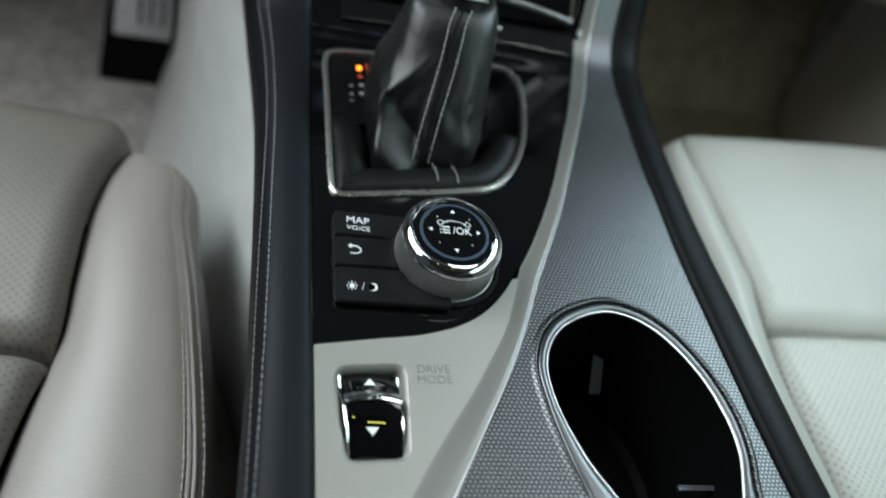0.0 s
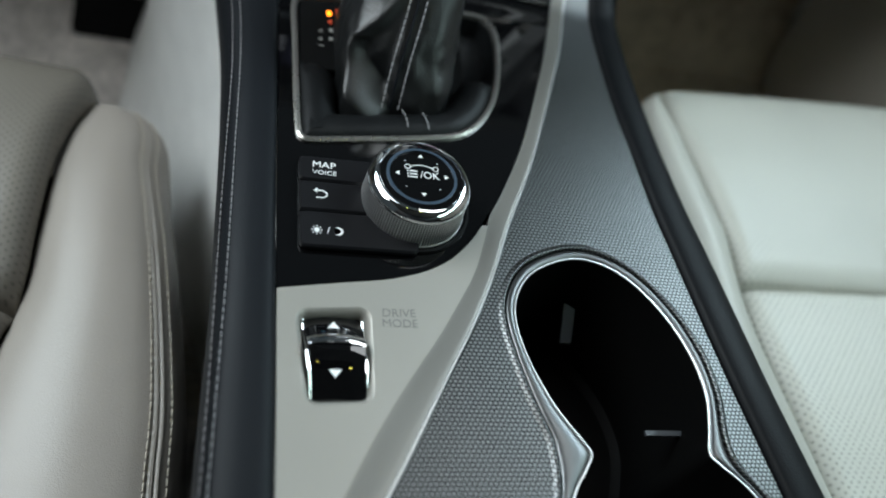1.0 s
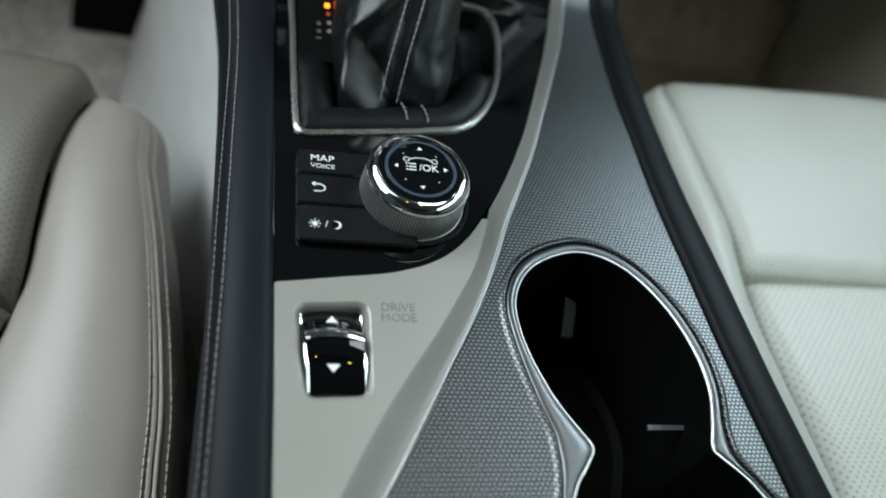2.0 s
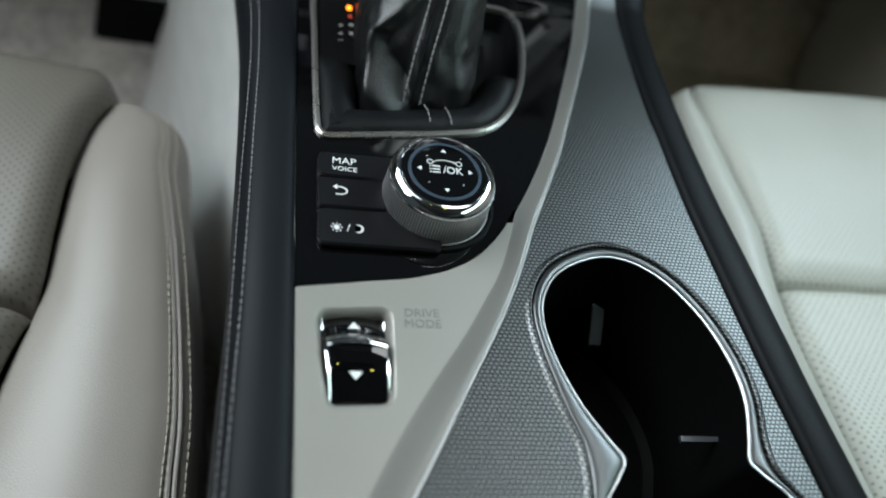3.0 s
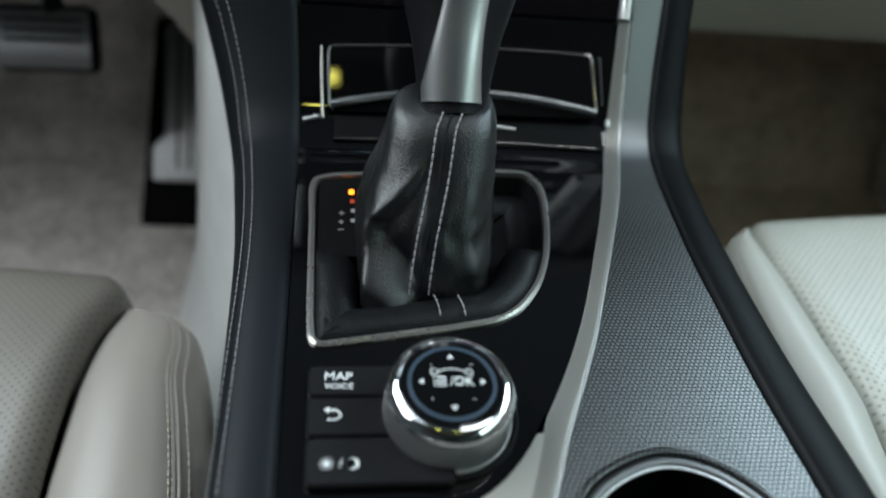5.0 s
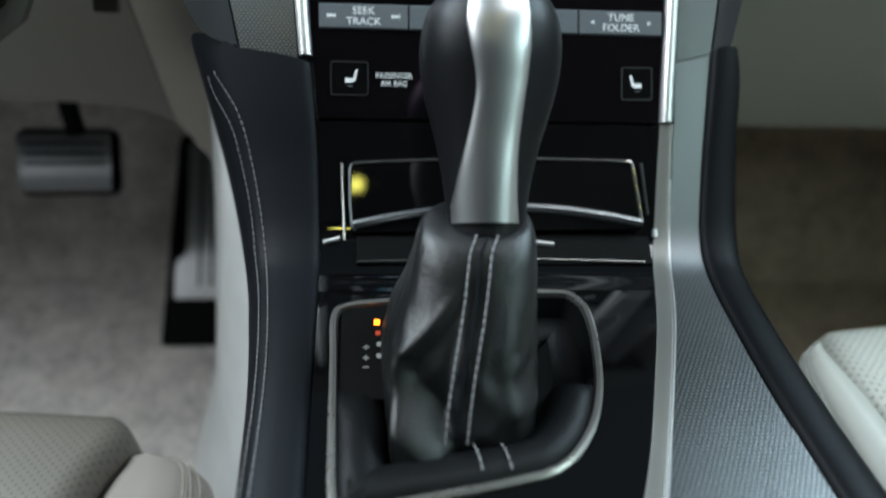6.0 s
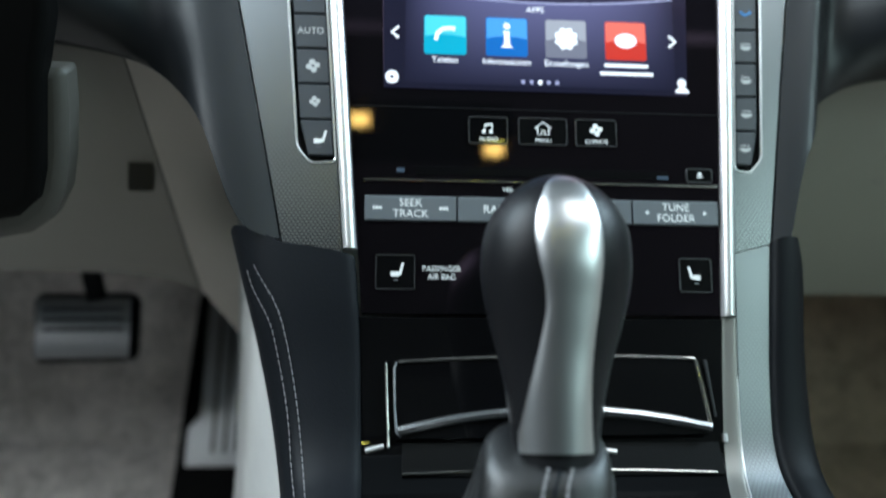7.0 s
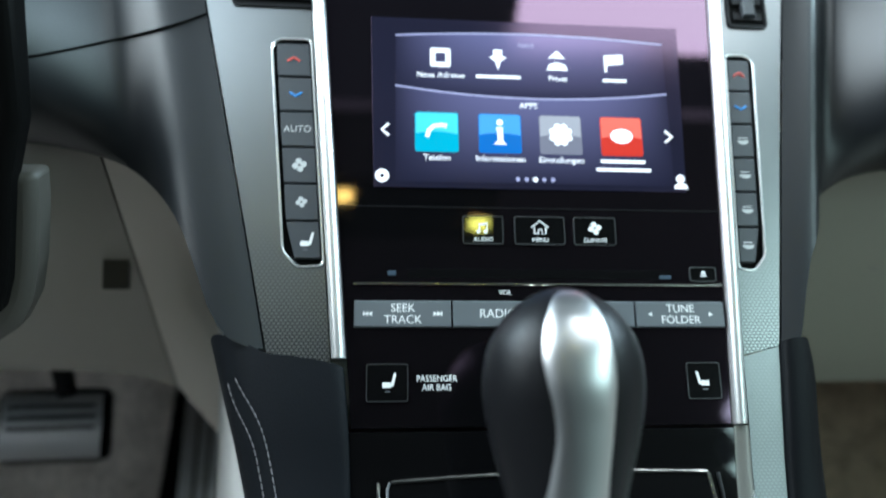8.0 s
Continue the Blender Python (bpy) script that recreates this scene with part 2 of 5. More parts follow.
def part(name, bm, material, parent=None, label="", bevel=0.0, smooth=True, kind="", angle=40):
    me = bpy.data.meshes.new(name)
    bmesh.ops.recalc_face_normals(bm, faces=bm.faces)
    bm.to_mesh(me)
    bm.free()
    me.materials.append(material)
    if smooth:
        me.polygons.foreach_set("use_smooth", [True] * len(me.polygons))
        me.set_sharp_from_angle(angle=radians(angle))
    ob = new(name, me)
    if parent:
        ob.parent = parent
        if parent.data is None:
            ob.matrix_parent_inverse = parent.matrix_basis.inverted()
    if bevel:
        mod = ob.modifiers.new("edge", "BEVEL")
        mod.width, mod.segments, mod.limit_method, mod.angle_limit = bevel, 3, "ANGLE", radians(45)
    return tagged(ob, label, "", "", kind)


def curve(points):
    """A smooth function through points (a, b), by a cubic Hermite spline."""
    a, b = np.array(sorted(points), float).T
    d = np.gradient(b, a)

    def f(q):
        q = float(q)
        if q <= a[0]:
            return float(b[0] + d[0] * (q - a[0]))
        if q >= a[-1]:
            return float(b[-1] + d[-1] * (q - a[-1]))
        i = int(np.searchsorted(a, q, "right")) - 1
        h = a[i + 1] - a[i]
        s = (q - a[i]) / h
        return float((1 + 2 * s) * (1 - s) ** 2 * b[i] + s * (1 - s) ** 2 * h * d[i] + s * s * (3 - 2 * s) * b[i + 1] + s * s * (s - 1) * h * d[i + 1])

    return f


def loft(rows, close=False, caps=False, bm=None):
    bm = bm or bmesh.new()
    made = [[bm.verts.new(p) for p in row] for row in rows]
    for r0, r1 in zip(made, made[1:]):
        n = len(r0)
        for i in range(n if close else n - 1):
            j = (i + 1) % n
            bm.faces.new((r0[i], r0[j], r1[j], r1[i]))
    if caps:
        if caps != "last":
            bm.faces.new(made[0][::-1])
        bm.faces.new(made[-1])
    return bm


def sheet(fn, nu, nv, thick, down=(0, 0, -1)):
    """A slab whose upper side is fn(u, v)."""
    d = Vector(down) * thick
    top = [[Vector(fn(i / nu, j / nv)) for i in range(nu + 1)] for j in range(nv + 1)]
    bm = bmesh.new()
    a = [[bm.verts.new(p) for p in row] for row in top]
    b = [[bm.verts.new(p + d) for p in row] for row in top]
    for j in range(nv):
        for i in range(nu):
            bm.faces.new((a[j][i], a[j][i + 1], a[j + 1][i + 1], a[j + 1][i]))
            bm.faces.new((b[j][i], b[j + 1][i], b[j + 1][i + 1], b[j][i + 1]))
    edge = [(0, i) for i in range(nu)] + [(j, nu) for j in range(nv)] + [(nv, i) for i in range(nu, 0, -1)] + [(j, 0) for j in range(nv, 0, -1)]
    for k, (j, i) in enumerate(edge):
        j2, i2 = edge[(k + 1) % len(edge)]
        bm.faces.new((a[j][i], b[j][i], b[j2][i2], a[j2][i2]))
    return bm


def closed(points, n):
    """A closed smooth outline through points, n places on it."""
    p = [np.array(q, float) for q in points]
    m, out = len(p), []
    for k in range(n):
        s = k / n * m
        i, f = int(s), s - int(s)
        a, b, c, d = p[i - 1], p[i % m], p[(i + 1) % m], p[(i + 2) % m]
        out.append(0.5 * (2 * b + (c - a) * f + (2 * a - 5 * b + 4 * c - d) * f * f + (3 * b - a - 3 * c + d) * f ** 3))
    return out


def offset(outline, d):
    """A closed outline, run counter-clockwise, moved outwards by d."""
    n, out = len(outline), []
    for i in range(n):
        t = np.array(outline[(i + 1) % n]) - np.array(outline[i - 1])
        t = t / (np.linalg.norm(t) + 1e-12)
        out.append(np.array(outline[i]) + d * np.array((t[1], -t[0])))
    return out


def rounded(x0, x1, y0, y1, r, n=5):
    out = []
    for cx, cy, a0 in ((x1 - r, y0 + r, -90), (x1 - r, y1 - r, 0), (x0 + r, y1 - r, 90), (x0 + r, y0 + r, 180)):
        for k in range(n + 1):
            a = radians(a0 + 90 * k / n)
            out.append(np.array((cx + r * math.cos(a), cy + r * math.sin(a))))
    return out


def circle(cx, cy, r, n=48):
    return [np.array((cx + r * math.cos(2 * math.pi * k / n), cy + r * math.sin(2 * math.pi * k / n))) for k in range(n)]


def prism(outline, z0, z1, cham=0.0003, m=None, bm=None):
    rows = [[(*p, z0) for p in outline], [(*p, z1 - cham) for p in outline], [(*p, z1) for p in offset(outline, -cham)]]
    if m is not None:
        rows = [[m @ Vector(p) for p in row] for row in rows]
    return loft(rows, close=True, caps=True, bm=bm)


def band(outline, profile, m=None):
    """A ring along a closed outline: profile points (outward, z), closed."""
    rows = [[(*p, z) for p in offset(outline, d)] for d, z in profile + profile[:1]]
    if m is not None:
        rows = [[m @ Vector(p) for p in row] for row in rows]
    return loft(rows, close=True)


def holed(outer, holes, z0, z1):
    """A plate with holes."""
    bm = bmesh.new()
    edges = []
    for loop in (outer, *holes):
        vs = [bm.verts.new((*p, z1)) for p in loop]
        edges += [bm.edges.new((vs[i - 1], vs[i])) for i in range(len(vs))]
    bmesh.ops.triangle_fill(bm, use_beauty=True, edges=edges)
    got = bmesh.ops.extrude_face_region(bm, geom=bm.faces[:])
    bmesh.ops.translate(bm, vec=(0, 0, z0 - z1), verts=[v for v in got["geom"] if isinstance(v, bmesh.types.BMVert)])
    return bm


def tube(points, r, closed_loop=False, n=8, bm=None):
    pts = [Vector(p) for p in points]
    rows = []
    for i, p in enumerate(pts):
        a = pts[i - 1] if i or closed_loop else p
        b = pts[(i + 1) % len(pts)] if i < len(pts) - 1 or closed_loop else p
        t = (b - a).normalized()
        s = t.orthogonal().normalized() if abs(t.z) > 0.9 else t.cross(Vector((0, 0, 1))).normalized()
        w = s.cross(t)
        rows.append([p + r * (math.cos(2 * math.pi * k / n) * s + math.sin(2 * math.pi * k / n) * w) for k in range(n)])
    if closed_loop:
        return loft(rows + rows[:1], close=True, bm=bm)
    return loft(rows, close=True, caps=True, bm=bm)


def box(x0, x1, y0, y1, z0, z1, m=None, bm=None):
    return prism([(x0, y0), (x1, y0), (x1, y1), (x0, y1)], z0, z1, min(x1 - x0, y1 - y0, z1 - z0) * 0.02, m, bm)


def stitches(points, long=0.0034, gap=0.0014, r=0.00042):
    """Separate short stitches along a line of places."""
    pts = [Vector(p) for p in points]
    bm, run = bmesh.new(), 0.0
    lengths = np.cumsum([0] + [(b - a).length for a, b in zip(pts, pts[1:])])

    def at(s):
        i = min(max(int(np.searchsorted(lengths, s, "right")) - 1, 0), len(pts) - 2)
        f = (s - lengths[i]) / max(lengths[i + 1] - lengths[i], 1e-9)
        return pts[i].lerp(pts[i + 1], f)

    while run + long < lengths[-1]:
        a, b = at(run), at(run + long)
        tube([a, a.lerp(b, 0.2) + Vector((0, 0, r * 0.6)), a.lerp(b, 0.8) + Vector((0, 0, r * 0.6)), b], r, n=5, bm=bm)
        run += long + gap
    return bm


def text(name, words, size, m, material, parent, align="CENTER", squash=1.0):
    data = bpy.data.curves.new(name, "FONT")
    data.body, data.size, data.extrude, data.align_x, data.align_y, data.resolution_u = words, size, 0.00008, align, "CENTER", 3
    holder = bpy.data.objects.new(name, data)
    me = bpy.data.meshes.new_from_object(holder)
    bpy.data.objects.remove(holder)
    bpy.data.curves.remove(data)
    bm = bmesh.new()
    bm.from_mesh(me)
    bpy.data.meshes.remove(me)
    bmesh.ops.transform(bm, matrix=m @ Matrix.Diagonal((squash, 1, 1, 1)), verts=bm.verts)
    return part(name, bm, material, parent, smooth=False)


def flat(outline, m, z=0.0, thick=0.00015, bm=None):
    return prism([np.array(p) for p in outline], z, z + thick, 0.00002, m, bm)


# ---- lines of the plan ----
Z0 = -0.065  # cabin floor
spine = curve([(-0.30, 0.2595), (0.0, 0.259), (0.20, 0.2588), (0.33, 0.2586), (0.350, 0.2592), (0.366, 0.2615), (0.380, 0.2695),
               (0.394, 0.2830), (0.405, 0.2955), (0.4186, 0.3137), (0.437, 0.3396)])
left_in = curve([(-0.10, -0.078), (0.07, -0.0792), (0.19, -0.0830), (0.31, -0.0862), (0.39, -0.0885), (0.4186, -0.0905), (0.437, -0.0935)])
left_out = curve([(-0.10, -0.104), (0.0968, -0.1057), (0.1426, -0.1060), (0.1693, -0.1070), (0.2154, -0.1086), (0.2514, -0.1103), (0.292, -0.1130), (0.3355, -0.1182), (0.3714, -0.1240), (0.40, -0.1325), (0.437, -0.1495)])
strip_in = curve([(0.166, -0.0040), (0.196, 0.0188), (0.2082, 0.0256), (0.2263, 0.0345), (0.237, 0.0393), (0.2857, 0.0572), (0.33, 0.0715), (0.37, 0.0810), (0.4186, 0.0882), (0.44, 0.0900)])
strip_out = curve([(-0.06, -0.077), (0.0, -0.071), (0.0736, -0.0308), (0.1073, -0.0120), (0.130, 0.0007), (0.1477, 0.0095), (0.1651, 0.0170), (0.1838, 0.0243), (0.2078, 0.0352), (0.2312, 0.0455), (0.2555, 0.0545), (0.28, 0.0635), (0.30, 0.0706), (0.3229, 0.0784), (0.345, 0.0845), (0.37, 0.0896), (0.39, 0.0924), (0.4186, 0.0950), (0.44, 0.0960)])
groove = curve([(-0.06, -0.0779), (0.0, -0.0765), (0.0736, -0.0476), (0.0918, -0.0370), (0.1093, -0.0255), (0.1261, -0.0140), (0.1444, -0.0030), (0.1558, 0.0036), (0.1739, 0.0108), (0.196, 0.0182), (0.237, 0.0400)])
mesh_out = curve([(-0.10, 0.150), (0.07, 0.1258), (0.115, 0.1195), (0.17, 0.1132), (0.21, 0.1090), (0.24, 0.1074), (0.26, 0.1066), (0.285, 0.1058), (0.31, 0.1057), (0.335, 0.1058), (0.36, 0.1064), (0.38, 0.1075), (0.40, 0.1100), (0.437, 0.1150)])
right_out = curve([(-0.10, 0.174), (0.0783, 0.1488), (0.0996, 0.1458), (0.1368, 0.1418), (0.18, 0.1372), (0.207, 0.1338), (0.2454, 0.1308), (0.289, 0.1292), (0.32, 0.1285), (0.35, 0.1290), (0.38, 0.1305), (0.415, 0.1330), (0.437, 0.1342), (0.447, 0.1310)])
black_low = curve([(-0.083, 0.1440), (-0.0564, 0.1485), (-0.0291, 0.1536), (-0.015, 0.1590), (-0.004, 0.1664), (0.008, 0.1800), (0.0178, 0.1960)])

# stack plane: x across, y up the slope, z out of it
STACK = Matrix(((1, 0, 0, 0), (0, 0.5797, -0.8150, 0.4186), (0, 0.8150, 0.5797, 0.3137), (0, 0, 0, 1)))
strip_l = lambda v: -0.0898 - 0.076 * v
strip_r = lambda v: 0.0877 + 0.046 * v

# ---- the setting ----
floor = part("floor", sheet(lambda u, v: (-0.75 + 1.5 * u, -0.6 + 1.365 * v, Z0 + 0.004 * math.sin(9 * u) * math.sin(7 * v)), 20, 20, 0.03), CARPET)
tagged(floor, "beige loop carpet on the cabin floor", "floor", "", "structure")


def toe(u, v):
    return (-0.75 + 1.5 * u, 0.76 + 0.18 * v, Z0 + 0.48 * v ** 1.15 + 0.006 * math.sin(20 * u))


bulkhead = part("bulkhead", sheet(toe, 24, 12, 0.03, (0, 1, 0)), CARPET)
tagged(bulkhead, "beige carpet rising to the toe board behind the pedals", "carpet", "", "structure")


def ease(q):
    q = max(0.0, min(1.0, q))
    return q * q * (3 - 2 * q)


def tunnel(side):
    out = left_out if side < 0 else right_out

    def fn(u, v):
        y = -0.30 + 1.14 * u
        top = abs(out(min(y, 0.437))) - 0.012 - (0.034 * (1 - ease((y - 0.20) / 0.13)) if side < 0 else -0.002)
        top += (0.175 - top) * ease((y - 0.40) / 0.18) if side < 0 else 0.0
        foot = 0.095 + 0.101 * ease((y - 0.14) / 0.40) if side < 0 else 0.160 + 0.04 * ease((y - 0.2) / 0.4)
        zt = spine(min(y, 0.40)) - 0.018 + 0.04 * ease((y - 0.40) / 0.06)
        if v > 0.8:
            # the lower edge turns down to the floor, flaring out over the carpet on the driver's side
            flare = 0.028 * (1 - ease((y - 0.66) / 0.10)) * ease((y - 0.30) / 0.15) if side < 0 else -0.004
            return (side * (foot + flare * (v - 0.8) / 0.2), y, 0.02 + (Z0 - 0.018) * (v - 0.8) / 0.2)
        w = v / 0.8
        return (side * (top + (foot - top) * w ** 1.35), y, zt + (0.02 - zt) * w)

    return sheet(fn, 60, 25, 0.008, (-side, 0, 0))


for side, name in ((-1, "tunnel_trim_driver"), (1, "tunnel_trim_passenger")):
    tagged(part(name, tunnel(side), TRIMFELT), "pale beige felt trim along the side of the transmission tunnel", "trim", "", "structure")

wall_left = part("wall_left", box(-0.79, -0.75, -0.62, 0.97, Z0, 0.10), BEIGEPLASTIC)
wall_right = part("wall_right", box(0.75, 0.79, -0.62, 0.97, Z0, 0.80), BEIGEPLASTIC)
# sheets over floor and toe board; their brown paints in the shade there
brown = part("floor_passenger", sheet(lambda u, v: (0.17 + 0.45 * u, 0.20 + 0.555 * v, Z0 + 0.008 + 0.003 * math.sin(9 * u) * math.sin(7 * v)), 12, 12, 0.006), SHADEDCARPET)
tagged(brown, "passenger footwell carpet, painted brown for shade", "carpet", "", "structure")
brown_rise = part("bulkhead_passenger", sheet(lambda u, v: (0.17 + 0.45 * u, 0.748 + 0.17 * v, Z0 + 0.008 + 0.45 * v ** 1.15), 12, 12, 0.006, (0, 1, 0)), SHADEDCARPET)
tagged(brown_rise, "passenger toe board carpet, painted brown for shade", "carpet", "", "structure")
# beige panel in the paled copy, to paint in missing light
kick_right = part("kick_panel_passenger", sheet(lambda u, v: (0.615 + 0.10 * u - 0.03 * math.sin(math.pi * u), 0.775 - 0.50 * u, Z0 + 0.40 * v), 16, 6, 0.01, (1, 0, 0)), LITPLASTIC)
tagged(kick_right, "beige kick panel at the side of the passenger footwell", "panel", "", "structure")
# out of view, added to keep outside light off the driver's footwell
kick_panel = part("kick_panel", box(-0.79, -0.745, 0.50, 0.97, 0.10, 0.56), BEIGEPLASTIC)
tagged(kick_panel, "unseen beige kick panel that blocks light from the driver's footwell", "panel", "", "structure")
wall_front = part("wall_front", box(-0.79, 0.79, 0.97, 1.0, Z0, 0.56), DARKPLASTIC)
wall_rear = part("wall_rear", box(-0.79, 0.79, -0.66, -0.62, Z0, 1.02), DARKPLASTIC)
ceiling = part("ceiling", box(-0.66, 0.66, -0.62, 0.17, 1.02, 1.05), HEADLINER, smooth=False)
for ob, words in ((wall_left, "beige door sill"), (wall_right, "beige lower door panel"), (wall_front, "dark bulkhead under the windscreen"),
                  (wall_rear, "dark back of the cabin"), (ceiling, "dark grey cloth headliner")):
    tagged(ob, words, "wall" if ob is not ceiling else "ceiling", "", "structure")

# ---- centre console ----
console = thing("center_console", (0.02, 0.15, 0.0), "centre console with piano black, satin silver and woven aluminium panels", "console")
NEAR = -0.05


RAIL = {}


def rail_line(shape):
    if shape not in RAIL:
        RAIL[shape] = [curve([(n, p[k]) for n, p in enumerate(shape)]) for k in (0, 1)]
    return RAIL[shape]


def bolster(inn, out, side):
    def fn(u, v):
        # v along the console, u over the cushion from its inner foot to its outer flank
        shape = ((0.0, -0.012), (0.0, -0.001), (0.03, 0.0018), (0.12, 0.0035), (0.3, 0.0042), (0.55, 0.0038), (0.78, 0.0017), (0.92, -0.003), (1.0, -0.009), (1.03, -0.018), (1.0, -0.032), (0.9, -0.05))
        s, h = (f(u * (len(shape) - 1)) for f in rail_line(shape))
        # the far end runs up obliquely against the dashboard's pads
        far = 0.4342 + 0.0050 * s + 0.018 * max(0.0, s - 0.62) if side < 0 else 0.4396 + 0.0030 * u
        y = NEAR + (far - NEAR) * v
        a, b, z = inn(y), out(y), spine(y)
        steep = max(0.0, min(1.0, (y - 0.36) / 0.06))
        return (a + (b - a) * s, y - 0.58 * steep * h, z + h)

    return fn


def ribbon(fa, fb, y0, y1, n, lift, drop, across=((0, -1.0), (0.0, 0.0), (0.5, 0.25), (1.0, 0.0), (1.0, -1.0))):
    """A raised strip between two lines of the plan, following the console's rise."""
    rows = []
    for k in range(n + 1):
        y = y0 + (y1 - y0) * k / n
        a, b = fa(y), fb(y)
        slope = (spine(y + 0.002) - spine(y - 0.002)) / 0.004
        nv = Vector((0, -slope, 1)).normalized()
        rows.append([Vector((a + (b - a) * s, y, spine(y))) + nv * (lift + h * 0.002 if h > -0.9 else -drop) for s, h in across])
    return loft(rows, caps=True, close=True)


def rail(inn, out, side):
    fn = bolster(inn, out, side)
    rows = [[Vector(fn(i / 66, j / 140)) for i in range(67)] for j in range(141)]
    middle = sum(rows[-1], Vector()) / 67
    # rolled end that tucks in behind the pads
    for out_y, inset in ((0.0010, 0.03), (0.0016, 0.08), (0.0120, 0.14)):
        rows.append([p + (middle - p) * inset * 0.3 + Vector((0, out_y, -0.6 * out_y)) for p in rows[140]])
    return loft(rows)


leather_left = part("padded_rail", rail(left_in, left_out, -1), BLEATHER, console, "black leather padded rail with double stitching")
part("padded_rail", rail(mesh_out, right_out, 1), RAILLEATHER, console, "black leather padded rail")
stitch_lines = (curve([(-0.05, -0.1000), (0.1082, -0.1004), (0.1424, -0.1006), (0.1827, -0.1013), (0.231, -0.1024), (0.253, -0.1028), (0.2808, -0.1037), (0.3132, -0.1060), (0.352, -0.1107), (0.372, -0.1138), (0.392, -0.1181), (0.4018, -0.1210), (0.4083, -0.1234), (0.4166, -0.1273), (0.4254, -0.1344), (0.4331, -0.1448)]),
                curve([(-0.05, -0.1026), (0.1081, -0.1034), (0.1422, -0.1042), (0.1824, -0.1052), (0.2305, -0.1060), (0.253, -0.1064), (0.2809, -0.1073), (0.3133, -0.1098), (0.352, -0.1149), (0.372, -0.1187), (0.3883, -0.1216), (0.400, -0.1251), (0.4085, -0.1283), (0.4166, -0.1320), (0.4224, -0.1365), (0.4308, -0.1455)]))
rail_left = bolster(left_in, left_out, -1)
for want in stitch_lines:
    line = []
    u = 0.51
    for j in range(160):
        places = [u - 0.03 + 0.06 * q / 60 for q in range(61)] if j else [0.4 + 0.3 * q / 90 for q in range(91)]
        u = min(places, key=lambda w: abs(rail_left(w, j / 160)[0] - want(rail_left(w, j / 160)[1])))
        u = min(u, 0.66)
        here = Vector(rail_left(u, j / 160))
        up = (Vector(rail_left(u, j / 160 + 0.004)) - here).cross(Vector(rail_left(u + 0.01, j / 160)) - here).normalized()
        line.append(here + up * (0.0006 if up.z > 0 else -0.0006))
    # even out the steps between neighbouring places
    line = [line[0]] + [0.25 * a + 0.5 * b + 0.25 * c for a, b, c in zip(line, line[1:], line[2:])] + [line[-1]]
    part("stitching", stitches([p for p in line if p.y < 0.4365], 0.0025, 0.0011, 0.00027), THREAD, leather_left, "pale grey stitching")

# silver panel with the drive mode switch
plate_left = [(left_in(y) + 0.0004, y) for y in np.linspace(0.1435, NEAR, 24)]
plate_right = [(groove(y) + 0.0002, y) for y in np.linspace(NEAR, 0.186, 30)]
plate_top = [(x, black_low(x) - 0.0005) for x in np.linspace(0.012, -0.080, 30)]
SWITCH = [np.array(p) for p in ((-0.0667, 0.0960), (-0.0452, 0.0972), (-0.0452, 0.1345), (-0.0709, 0.1322))]


def corners(quad, r, n=4):
    out = []
    for i, p in enumerate(quad):
        a, b = quad[i - 1] - p, quad[(i + 1) % len(quad)] - p
        a, b = a / np.linalg.norm(a), b / np.linalg.norm(b)
        s, e = p + a * r, p + b * r
        for k in range(n + 1):
            f = k / n
            out.append((1 - f) ** 2 * s + 2 * f * (1 - f) * p + f * f * e)
    return out


switch_line = corners(SWITCH, 0.003)
switch_wide = offset(switch_line, 0.0028)
part("silver_panel", holed(plate_left + plate_right + plate_top, [switch_wide[::-1]], 0.2560, 0.2596), SATIN, console, "satin champagne silver panel", smooth=False)
strip_start = lambda y: groove(y) if y < 0.1965 else strip_in(y)
part("trim_strip", ribbon(strip_start, strip_out, NEAR, 0.4185, 110, 0.0008, 0.004, ((0, -1.0), (0.0, -0.11), (0.05, -0.12), (0.16, -0.10), (0.4, 0.06), (0.75, 0.20), (0.93, 0.18), (1.0, 0.0), (1.0, -1.0))), STRIP, console, "satin aluminium trim strip")

part("edge_line", tube([Vector((strip_out(y) - 0.0003, y, spine(y) + 0.0013)) for y in np.linspace(NEAR, 0.40, 80)], 0.0005, n=6), TRIM, console, "thin bright edge")

# piano black panel round the gear selector, rising to the stack
FRAME = closed([(-0.0722, 0.2275), (-0.0685, 0.2268), (-0.0620, 0.2278), (-0.045, 0.2308), (-0.0124, 0.2368), (0.0095, 0.2435), (0.0245, 0.2600), (0.0335, 0.2820), (0.0385, 0.3100), (0.0395, 0.3320),
                (0.0345, 0.3440), (0.022, 0.3470), (-0.020, 0.3450), (-0.0533, 0.3410), (-0.0725, 0.3380), (-0.0795, 0.3300), (-0.0785, 0.3000), (-0.0766, 0.2500), (-0.0758, 0.2370), (-0.0748, 0.2308)], 128)
black_a = [(x, black_low(x) + 0.0004) for x in np.linspace(-0.0828, 0.0172, 30)]
black_b = [(strip_in(y) - 0.0004, y) for y in np.linspace(0.197, 0.3498, 24)]
black_c = [(x, 0.3500) for x in np.linspace(0.07, -0.08, 12)]
black_d = [(left_in(y) + 0.0004, y) for y in np.linspace(0.3498, 0.146, 24)]
gloss_panel = part("gloss_panel", holed(black_a + black_b + black_c + black_d, [FRAME[::-1]], 0.2560, 0.2590), GLOSS, console, "piano black panel", smooth=False)
